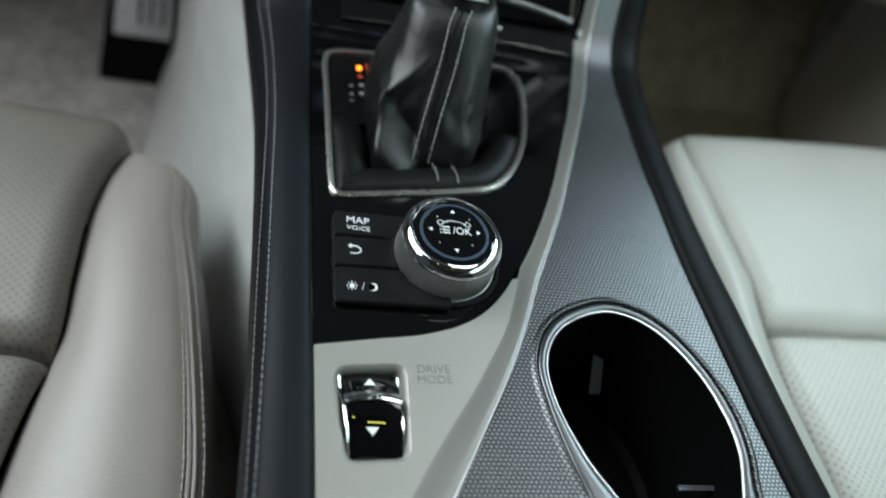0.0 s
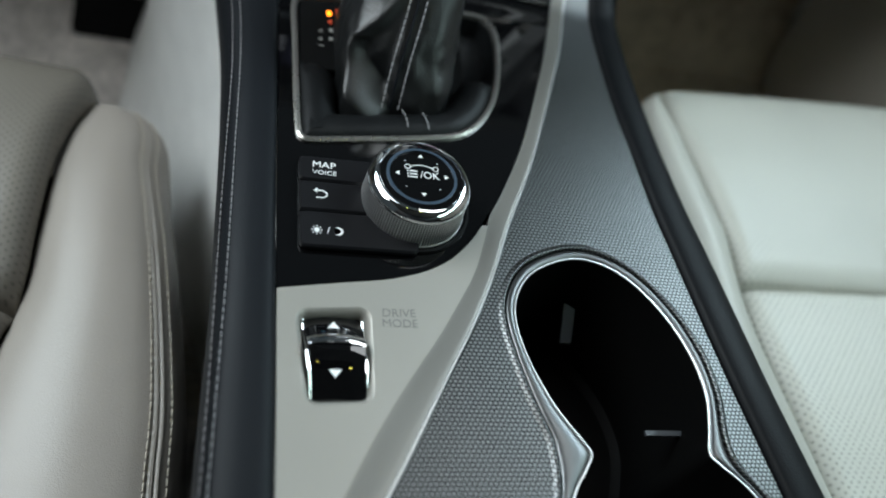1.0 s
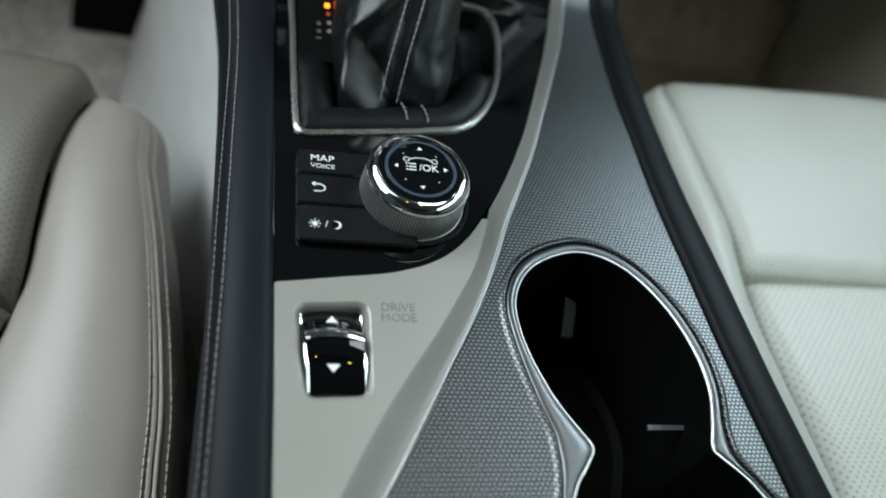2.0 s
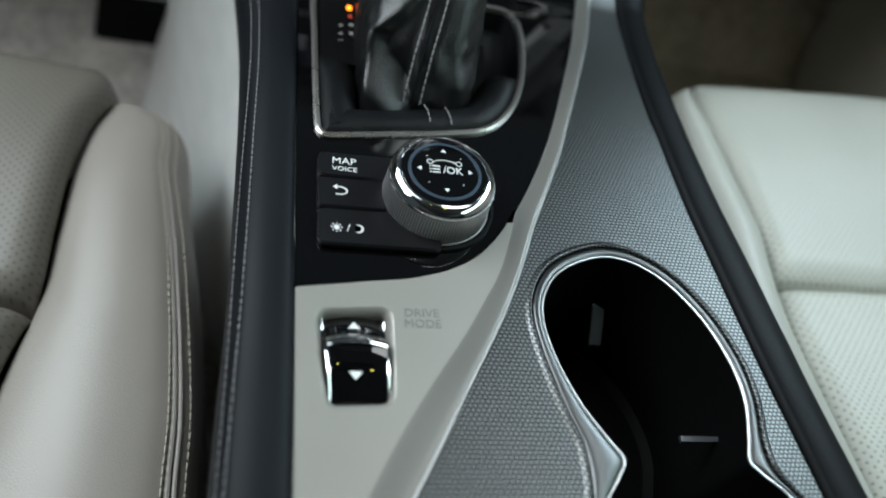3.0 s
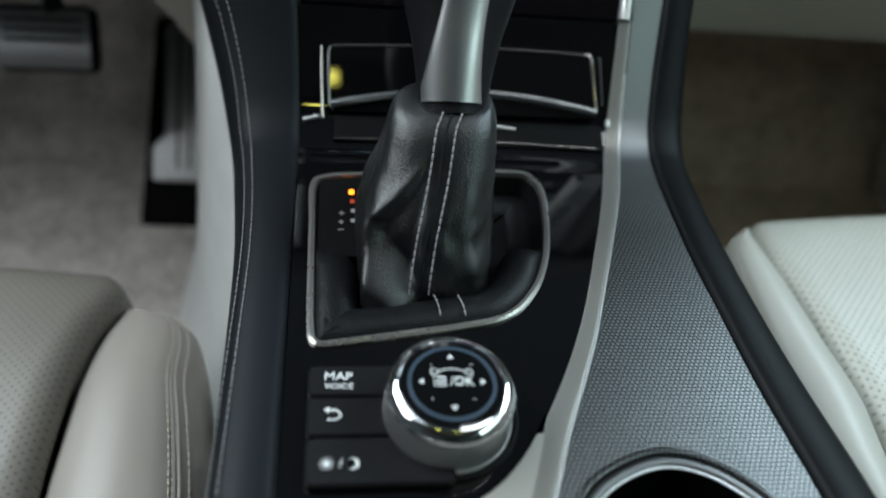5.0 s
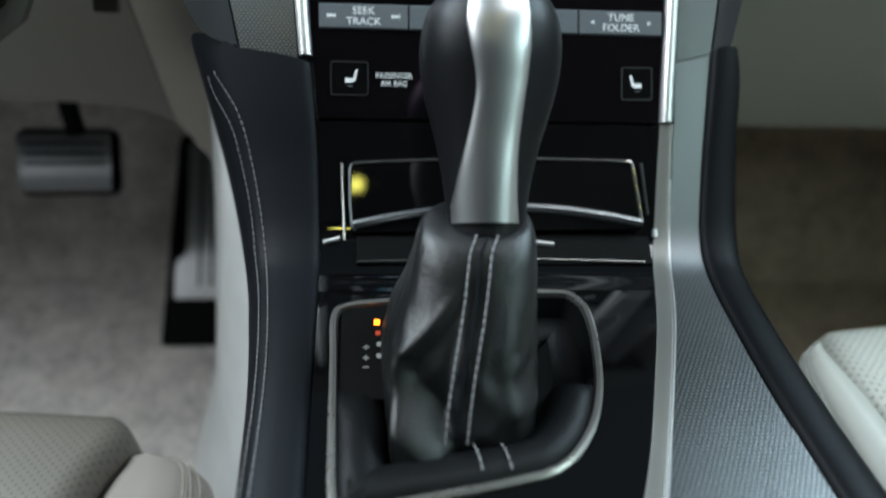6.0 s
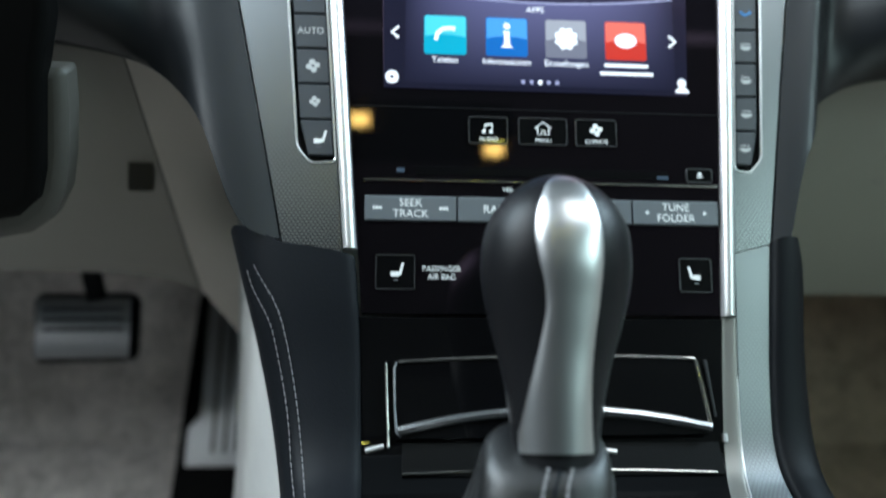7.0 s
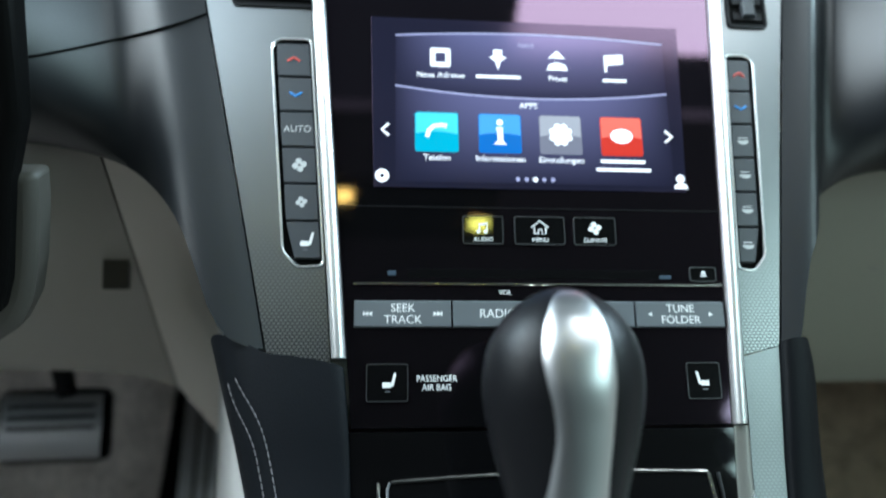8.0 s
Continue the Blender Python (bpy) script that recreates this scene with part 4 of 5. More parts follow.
for x, y, cross in ((-0.0638, 0.3100, True), (-0.0638, 0.3034, True), (-0.0638, 0.2980, False)):
    part("indicator_mark", flat(rounded(x - 0.0014, x + 0.0014, y - 0.0003, y + 0.0003, 0.0001, 1), pose(0, 0, 0.2588)), GREYPRINT, gear)
    if cross:
        part("indicator_mark", flat(rounded(x - 0.0003, x + 0.0003, y - 0.0015, y + 0.0015, 0.0001, 1), pose(0, 0, 0.25884)), GREYPRINT, gear)
part("indicator_mark", flat(rounded(-0.0557, -0.0545, 0.3255, 0.3310, 0.0004, 2), pose(0, 0, 0.2588)), LEDDIM, gear)

# ---- storage lid on the rising panel ----
lid = thing("storage_lid", (0.0, 0.385, 0.27), "piano black storage lid with a bright edged handle lip", "lid")


def on_rise(x, y, out=0.0):
    slope = (spine(y + 0.002) - spine(y - 0.002)) / 0.004
    return Vector((x, y, spine(y))) + Vector((0, -slope, 1)).normalized() * out


def on_lid(x, y, out=0.0):
    # the lid's flat plane, a little proud of the curved panel
    return Vector((x, y, 0.2722 + 0.928 * (y - 0.379) + 0.018 * x)) + Vector((0, -0.68, 0.733)) * out


def lid_sheet(x0, x1, y0, y1, place, n=14, belly=0.0):
    return sheet(lambda u, v: place(x0 + (x1 - x0) * u, y0 + (y1 - y0) * v, 0.0012 + 0.0028 * belly * math.sin(math.pi * v)), 8, n, 0.0025, (0, 0.5, -0.8))


def bar_y(x):
    return 0.3806 + 0.0072 * (1 - (x / 0.078) ** 2)


part("lid_front", lid_sheet(-0.0695, 0.0795, 0.3655, 0.3790, on_rise, belly=0.2), RUBBER, lid, "matt black lower lip")
part("lid_top", lid_sheet(-0.0722, 0.0745, 0.3792, 0.4055, on_lid), GLOSS, lid, "gloss black lid")
part("bright_edge", tube([on_lid(x, bar_y(x), 0.0016) for x in np.linspace(-0.0715, 0.0752, 30)], 0.0024), POLISHED, lid, "bright handle edge")
part("edge", tube([on_lid(x, y, 0.0014) for x, y in [(-0.0700, 0.3800), (-0.0722, 0.3815), (-0.0730, 0.3900), (-0.0733, 0.4030), (-0.0722, 0.4052)]], 0.0006), BARGREY, lid, "bright edge")
part("edge", tube([on_rise(x, y, 0.0012) for x, y in [(-0.0756, 0.3775), (-0.0767, 0.3936), (-0.0773, 0.4051)]], 0.0007), DCHROME, lid, "bright edge")
part("edge", tube([on_lid(x, 0.4052 + 0.0014 * (1 - (x / 0.072) ** 2), 0.0014) for x in np.linspace(-0.0715, 0.0712, 24)] + [on_lid(0.0722, 0.4040, 0.0014), on_lid(0.0735, 0.3950, 0.0014), on_lid(0.0752, 0.3825, 0.0014)], 0.0009), DCHROME, lid, "smoked chrome edge")
part("edge", tube([on_rise(x, y, 0.0006) for x, y in [(0.0777, 0.4061), (0.0790, 0.3970), (0.0800, 0.3880)]], 0.0009), DIMLINE, lid, "dark side edge")
part("hinge_clip", tube([on_rise(0.0830, 0.3790, 0.0008), on_rise(0.0834, 0.3820, 0.0010)], 0.0014), TRIM, lid, "bright hinge clip")
part("hinge_clip", tube([on_rise(-0.0861, 0.3762, 0.0010), on_rise(-0.0778, 0.3780, 0.0012)], 0.0012), TRIM, lid, "bright hinge clip")
part("finger_catch", tube([on_rise(0.0040, 0.3766, 0.0020), on_rise(0.0170, 0.3764, 0.0020), on_rise(0.0297, 0.3752, 0.0020)], 0.0011), TRIM, lid, "bright catch under the lip")
part("edge", tube([on_rise(x, 0.3660 + 0.0016 * (1 - (x / 0.072) ** 2), 0.0018) for x in np.linspace(-0.0690, 0.0752, 12)], 0.0006), DCHROME, lid, "thin bright edge")

# ---- centre stack ----
stack = thing("center_stack", (0, 0.46, 0.31), "piano black centre stack with audio controls between aluminium strips", "control panel")
TOP = 0.255


def slab(x0a, x0b, x1a, x1b, v0, v1, z0, z1, cham=0.0003, r=0.0):
    quad = [np.array(p) for p in ((x0a, v0), (x1a, v0), (x1b, v1), (x0b, v1))]
    return prism(corners(quad, r) if r else quad, z0, z1, cham, STACK)


part("face", slab(strip_l(0) + 0.0004, strip_l(TOP) + 0.0004, strip_r(0) - 0.0004, strip_r(TOP) - 0.0004, 0.0004, TOP, -0.012, 0.0), FACEGLASS, stack, "piano black face")
part("seam", slab(strip_l(0.1) + 0.001, strip_l(0.1) + 0.001, 0.0918, 0.0918, 0.1034, 0.1042, 0.0, 0.0004), DARKPLASTIC, stack)
for name, f, s in (("left_strip", strip_l, -1), ("right_strip", strip_r, 1)):
    v0 = 0.0315 if s < 0 else 0.0006
    rows = []
    for k in range(31):
        v = v0 + (TOP - v0) * k / 30
        a = f(v)
        rows.append([STACK @ Vector(p) for p in [(a, v, -0.006)] + [(a + s * (0.0033 - 0.0033 * math.cos(q)), v, 0.0042 * math.sin(q) ** 0.8) for q in np.linspace(0.02, math.pi - 0.02, 13)] + [(a + s * 0.0066, v, -0.006)]])
    part("trim_strip", loft(rows, close=True, caps=True), TRIM, stack, "satin aluminium strip")
# compact disc slot with its bright lower edge
part("disc_slot", slab(-0.0640, -0.0640, 0.0640, 0.0640, 0.0690, 0.0735, 0.0, 0.0003), GLOSS, stack, "disc slot")
part("slot_edge", slab(-0.0895, -0.0895, 0.0895, 0.0895, 0.0656, 0.0668, 0.0, 0.0010), DCHROME, stack, "bright slot edge")
part("disc_mark", slab(-0.0735, -0.0735, -0.0695, -0.0695, 0.0700, 0.0725, 0.0, 0.0003), BLUERING, stack)
part("disc_mark", slab(0.0580, 0.0580, 0.0640, 0.0640, 0.0690, 0.0710, 0.0, 0.0006), BLUERING, stack)


def framed_button(name, x0, x1, v0, v1, words="", label=""):
    b = part(name, slab(x0, x0, x1, x1, v0, v1, 0.0, 0.0008, 0.0004, 0.0014), GLOSS, stack, label)
    q = rounded(x0, x1, v0, v1, 0.0014)
    part("outline", band(q, [(0.0, 0.0), (0.0, 0.0010), (-0.0004, 0.0010), (-0.0004, 0.0)], STACK), DIMLINE, b)
    return b


SP = lambda x, v, z=0.0012: STACK @ Matrix.Translation((x, v, z))
eject = framed_button("eject_button", 0.0733, 0.0867, 0.0680, 0.0752)
part("eject_icon", flat([(-0.0014, 0.0002), (0.0014, 0.0002), (0, 0.0020)], SP(0.080, 0.0715)), PRINT, eject)
part("eject_icon", flat([(-0.0014, -0.0012), (0.0014, -0.0012), (0.0014, -0.0004), (-0.0014, -0.0004)], SP(0.080, 0.0715)), PRINT, eject)
audio = framed_button("audio_button", -0.0377, -0.0180, 0.0856, 0.0997)
menu = framed_button("menu_button", -0.0125, 0.0123, 0.0856, 0.0997)
climate = framed_button("climate_button", 0.0167, 0.0378, 0.0856, 0.0997)
for b, x, w in ((audio, -0.0278, "AUDIO"), (menu, 0.0, "MENU"), (climate, 0.0272, "CLIMATE")):
    text("lettering", w, 0.0030, SP(x, 0.0878), PRINT, b)
part("note_icon", flat([(-0.0020, 0.0020), (0.0020, 0.0028), (0.0020, 0.0018), (-0.0020, 0.0010)], SP(-0.0278, 0.0935)), PRINT, audio)
for dx in (-0.0018, 0.0018):
    part("note_icon", flat([(dx - 0.0003, -0.0020), (dx + 0.0003, -0.0020), (dx + 0.0003, 0.0020), (dx - 0.0003, 0.0020)], SP(-0.0278, 0.0937)), PRINT, audio)
    part("note_icon", flat(circle(dx - 0.0006, -0.0020, 0.0010, 12), SP(-0.0278, 0.0937)), PRINT, audio)
part("house_icon", tube([SP(0, 0.0942) @ Vector(p) for p in ((-0.0042, -0.0002, 0), (0, 0.0032, 0), (0.0042, -0.0002, 0))], 0.0004, n=5), PRINT, menu)
part("house_icon", tube([SP(0, 0.0942) @ Vector(p) for p in ((-0.0028, -0.0002, 0), (-0.0028, -0.0032, 0), (-0.0008, -0.0032, 0), (-0.0008, -0.0012, 0), (0.0008, -0.0012, 0), (0.0008, -0.0032, 0), (0.0028, -0.0032, 0), (0.0028, -0.0002, 0))], 0.0004, n=5), PRINT, menu)


def fan(m, parent, size, material):
    for k in range(4):
        part("fan_icon", flat([(p[0] * size, p[1] * size) for p in circle(0.55, 0.12, 0.42, 12)], m @ pose(0, 0, 0, 0, 0, 90 * k)), material, parent)


fan(SP(0.0272, 0.0940), climate, 0.0034, PRINT)

# grey audio bar: four keys in a row
for name, x0, x1 in (("seek_key", -0.0888, -0.0440), ("radio_key", -0.0432, -0.0006), ("media_key", 0.0002, 0.0438), ("tune_key", 0.0446, 0.0884)):
    key = part(name, slab(x0, x0, x1, x1, 0.0455, 0.0580, 0.0, 0.0016, 0.0006), BARGREY, stack, "grey audio key")
    c = (x0 + x1) / 2
    m = SP(c, 0.0518, 0.00165)
    if name == "radio_key":
        text("lettering", "RADIO", 0.0058, m, PRINT, key)
    elif name == "media_key":
        text("lettering", "MEDIA", 0.0058, m, PRINT, key)
    else:
        a, b = ("SEEK", "TRACK") if name == "seek_key" else ("TUNE", "FOLDER")
        text("lettering", a, 0.0054, m @ pose(0, 0.0026, 0), PRINT, key)
        text("lettering", b, 0.0054, m @ pose(0, -0.0028, 0), PRINT, key)
        for s in (-1, 1):
            d = 0.0150
            for k in range(2 if name == "seek_key" else 1):
                part("arrow", flat([(s * (d + 0.0018 * k - 0.0009), -0.0011), (s * (d + 0.0018 * k + 0.0011), 0), (s * (d + 0.0018 * k - 0.0009), 0.0011)][::s], m), PRINT, key)
            if name == "seek_key":
                part("arrow", flat([(s * (d + 0.0030) - 0.0003, -0.0011), (s * (d + 0.0030) + 0.0003, -0.0011), (s * (d + 0.0030) + 0.0003, 0.0011), (s * (d + 0.0030) - 0.0003, 0.0011)], m), PRINT, key)
text("lettering", "VOL", 0.0032, SP(-0.0180, 0.0622, 0.0002), PRINT, stack)
part("volume_knob", prism(circle(0, 0.0518, 0.0085, 40), 0.0, 0.010, 0.001, STACK), DCHROME, stack, "volume knob")


def seat_icon(m, parent, s):
    part("seat_icon", flat([(-0.0022 * s, -0.0030), (-0.0022 * s, -0.0006), (0.0016 * s, -0.0006), (0.0016 * s, -0.0030)][::s], m), PRINT, parent)
    part("seat_icon", flat([(0.0014 * s, -0.0024), (0.0030 * s, 0.0036), (0.0042 * s, 0.0036), (0.0028 * s, -0.0024)][::-s], m), PRINT, parent)
    part("seat_icon", flat([(-0.0010, -0.0050), (0.0014, -0.0050), (0.0014, -0.0044), (-0.0010, -0.0044)], m), BARGREY, parent)


for x0, x1, s in ((-0.0830, -0.0640, 1), (0.0672, 0.0836, -1)):
    heat = framed_button("seat_heater_button", x0, x1, 0.0120, 0.0290, "", "gloss black seat heater button")
    seat_icon(SP((x0 + x1) / 2, 0.0212), heat, s)
text("lettering", "PASSENGER", 0.0040, SP(-0.0510, 0.0222, 0.0002), PRINT, stack, squash=0.9)
text("lettering", "AIR BAG", 0.0040, SP(-0.0510, 0.0182, 0.0002), PRINT, stack, squash=0.9)

# ---- touch screen ----
screen = thing("touch_screen", (0, 0.5, 0.43), "lit touch screen with two rows of menu icons", "screen")
NAVY = glow("display_navy", (0.0015, 0.0017, 0.0045), 1.0)
NAVY.node_tree.nodes["Principled BSDF"].inputs["Roughness"].default_value = 0.12
NAVY.node_tree.nodes["Principled BSDF"].inputs["Base Color"].default_value = (0.01, 0.01, 0.02, 1)
NAVY.node_tree.nodes["Principled BSDF"].inputs["Specular Tint"].default_value = (1.0, 0.62, 0.95, 1)
LILAC = glow("display_lilac", (0.30, 0.31, 0.48), 1.0)
WHITE = glow("display_white", (0.90, 0.94, 1.0), 1.0)
TEAL = glow("display_teal", (0.02, 0.36, 0.52), 0.85)
BLUE = glow("display_blue", (0.012, 0.13, 0.45), 0.85)
GREY = glow("display_grey", (0.15, 0.155, 0.20), 1.0)
RED = glow("display_red", (0.50, 0.028, 0.016), 0.9)
part("display", slab(-0.0805, -0.0825, 0.0760, 0.0790, 0.1135, 0.2050, 0.0, 0.0006), NAVY, screen, "dark blue display")


def gradient(name, c0, c1, v0, v1):
    # a picture that fades up the display
    m, t, b = nodes_of(name)
    co = t.nodes.new("ShaderNodeTexCoord").outputs["Object"]
    sep = t.nodes.new("ShaderNodeSeparateXYZ")
    t.links.new(co, sep.inputs[0])
    rise = maths(t, "MULTIPLY", maths(t, "SUBTRACT", sep.outputs[2], 0.3137 + 0.815 * v0), 1 / (0.815 * (v1 - v0)))
    wide = maths(t, "SUBTRACT", 1.0, maths(t, "POWER", maths(t, "MULTIPLY", maths(t, "ABSOLUTE", sep.outputs[0]), 13.9), 2.4))
    fac = maths(t, "MULTIPLY", maths(t, "MAXIMUM", maths(t, "MINIMUM", rise, 1.0), 0.0), maths(t, "MAXIMUM", wide, 0.0))
    t.links.new(mix_colour(t, fac, c0, c1), b.inputs["Emission Color"])
    b.inputs["Base Color"].default_value = (0.01, 0.01, 0.02, 1)
    b.inputs["Emission Strength"].default_value = 1.0
    b.inputs["Specular Tint"].default_value = (1.0, 0.62, 0.95, 1)
    b.inputs["Roughness"].default_value = 0.12
    return m


def swoop(v0, bow, x0=-0.070, x1=0.070, n=24):
    return [(x, v0 + bow * (1 - ((x - 0.001) / 0.07) ** 2)) for x in np.linspace(x0, x1, n)]


low_band = swoop(0.1165, 0.0) + swoop(0.1665, -0.0050)[::-1]
high_band = swoop(0.1670, -0.0050) + swoop(0.1945, 0.0030)[::-1]
part("menu_band", flat(low_band, STACK, 0.0006, 0.0001), gradient("display_lower_fade", (0.003, 0.0035, 0.009), (0.15, 0.155, 0.31), 0.115, 0.172), screen)
part("menu_band", flat(high_band, STACK, 0.0006, 0.0001), gradient("display_upper_fade", (0.003, 0.0035, 0.009), (0.15, 0.155, 0.31), 0.160, 0.200), screen)
for v0, bow in ((0.1668, -0.0050), (0.1948, 0.0030)):
    part("menu_line", flat(swoop(v0 - 0.0005, bow) + swoop(v0 + 0.0005, bow)[::-1], STACK, 0.0008, 0.0001), LILAC, screen)
W = 0.0009
LIGHTER = {m.name: glow(m.name + "_shine", c, 0.85) for m, c in ((TEAL, (0.10, 0.60, 0.72)), (BLUE, (0.08, 0.32, 0.74)), (GREY, (0.34, 0.35, 0.40)), (RED, (0.80, 0.14, 0.10)))}
for x, material, word in ((-0.0496, TEAL, "Telefon"), (-0.0180, BLUE, "Informationen"), (0.0128, GREY, "Einstellungen"), (0.0442, RED, "")):
    tile = part("app_tile", flat(rounded(x - 0.0108, x + 0.0108, 0.1320, 0.1528, 0.0014), STACK, W, 0.0003), material, screen)
    shine = part("tile_shine", flat([(x - 0.0104, 0.1430)] + [(x - 0.0104 + 0.0208 * q / 8, 0.1422 + 0.0012 * math.sin(math.pi * q / 8) - 0.0008) for q in range(9)] + [(x + 0.0104, 0.1518), (x + 0.0094, 0.1525), (x - 0.0094, 0.1525), (x - 0.0104, 0.1518)], STACK, W + 0.0003, 0.0001), LIGHTER[material.name], tile)
    if word:
        text("caption", word, 0.0044, SP(x, 0.1290, W), WHITE, screen)
    else:
        for dv, wd in ((0.1290, 0.0115), (0.1246, 0.0140)):
            part("caption", flat([(x - wd, dv - 0.0009), (x + wd, dv - 0.0009), (x + wd, dv + 0.0009), (x - wd, dv + 0.0009)], STACK, W), WHITE, screen)
    if material is TEAL:
        part("tile_icon", tube([SP(x, 0.1425, W + 0.0006) @ Vector(p) for p in ((-0.0048, -0.0030, 0), (-0.0040, 0.0005, 0), (-0.0015, 0.0028, 0), (0.0020, 0.0034, 0), (0.0050, 0.0030, 0))], 0.0011), WHITE, tile)
    elif material is BLUE:
        part("tile_icon", flat([(x - 0.0032, 0.1365), (x + 0.0032, 0.1365), (x + 0.0014, 0.1385), (x + 0.0014, 0.1455), (x - 0.0022, 0.1455), (x - 0.0014, 0.1440), (x - 0.0014, 0.1385)], STACK, W + 0.0004), WHITE, tile)
        part("tile_icon", flat(circle(x, 0.1482, 0.0017, 14), STACK, W + 0.0004), WHITE, tile)
    elif material is GREY:
        gearish = [np.array((x + r * math.cos(a), 0.1425 + r * math.sin(a))) for k in range(24) for a, r in ((k * math.pi / 12, 0.0062 if k % 3 else 0.0050),)]
        part("tile_icon", flat(gearish, STACK, W + 0.0004), WHITE, tile)
    else:
        part("tile_icon", flat([(x + 0.0058 * math.cos(a), 0.1425 + 0.0040 * math.sin(a)) for a in np.linspace(0, 2 * math.pi, 25)[:-1]], STACK, W + 0.0004), WHITE, tile)
# upper row of shortcuts
for x, word, wide in ((-0.0473, "Neue Adresse", 0), (-0.0178, "", 0.0115), (0.0130, "Privat", 0), (0.0430, "", 0.0062)):
    v = 0.1830
    if word:
        text("caption", word, 0.0042, SP(x, 0.1733, W), WHITE, screen)
    else:
        part("caption", flat([(x - wide, 0.1724), (x + wide, 0.1724), (x + wide, 0.1742), (x - wide, 0.1742)], STACK, W), WHITE, screen)
    if x < -0.04:
        part("shortcut_icon", band(rounded(x - 0.0052, x + 0.0052, v - 0.0052, v + 0.0052, 0.001), [(0, W), (0, W + 0.0003), (-0.0026, W + 0.0003), (-0.0026, W)], STACK), WHITE, screen)
    elif x < 0:
        part("shortcut_icon", flat([(x - 0.0016, v - 0.0010), (x - 0.0045, v + 0.0012), (x - 0.0022, v + 0.0022), (x - 0.0024, v + 0.0055), (x + 0.0024, v + 0.0055), (x + 0.0022, v + 0.0022), (x + 0.0045, v + 0.0012), (x + 0.0016, v - 0.0010), (x, v - 0.0058)], STACK, W), WHITE, screen)
    elif x < 0.03:
        part("shortcut_icon", flat([(x - 0.0055, v - 0.0050), (x + 0.0055, v - 0.0050), (x + 0.0045, v - 0.0020), (x + 0.0012, v - 0.0005), (x - 0.0012, v - 0.0005), (x - 0.0045, v - 0.0020)], STACK, W), WHITE, screen)
        part("shortcut_icon", flat([(x - 0.0045, v + 0.0018), (x + 0.0045, v + 0.0018), (x, v + 0.0062)], STACK, W), WHITE, screen)
    else:
        part("shortcut_icon", flat([(x - 0.0050, v - 0.0050), (x - 0.0038, v - 0.0050), (x - 0.0034, v - 0.0012), (x + 0.0050, v - 0.0002), (x + 0.0050, v + 0.0052), (x - 0.0050, v + 0.0045)], STACK, W), WHITE, screen)
text("caption", "APPS", 0.0044, SP(-0.003, 0.1578, W), WHITE, screen)
text("caption", "NAVI", 0.0036, SP(-0.003, 0.1912, W), LILAC, screen)
for k in range(5):
    part("page_dot", flat(circle(-0.0098 + 0.0044 * k, 0.1186, 0.0013 if k == 2 else 0.0011, 12), STACK, W), WHITE if k == 2 else LILAC, screen)
for s, x in ((-1, -0.0752), (1, 0.0690)):
    part("page_arrow", tube([SP(x, 0.1430, W + 0.0003) @ Vector(p) for p in ((-s * 0.0018, 0.0030, 0), (s * 0.0016, 0, 0), (-s * 0.0018, -0.0030, 0))], 0.0007, n=6), WHITE, screen)
part("settings_icon", band(circle(-0.0764, 0.1192, 0.0034, 24), [(0, W), (0, W + 0.0003), (-0.0024, W + 0.0003), (-0.0024, W)], STACK), WHITE, screen)
part("profile_icon", flat([(0.0694, 0.1152), (0.0770, 0.1152), (0.0760, 0.1175), (0.0744, 0.1182), (0.0720, 0.1182), (0.0704, 0.1175)], STACK, W), WHITE, screen)
part("profile_icon", flat(circle(0.0732, 0.1205, 0.0023, 16), STACK, W), WHITE, screen)

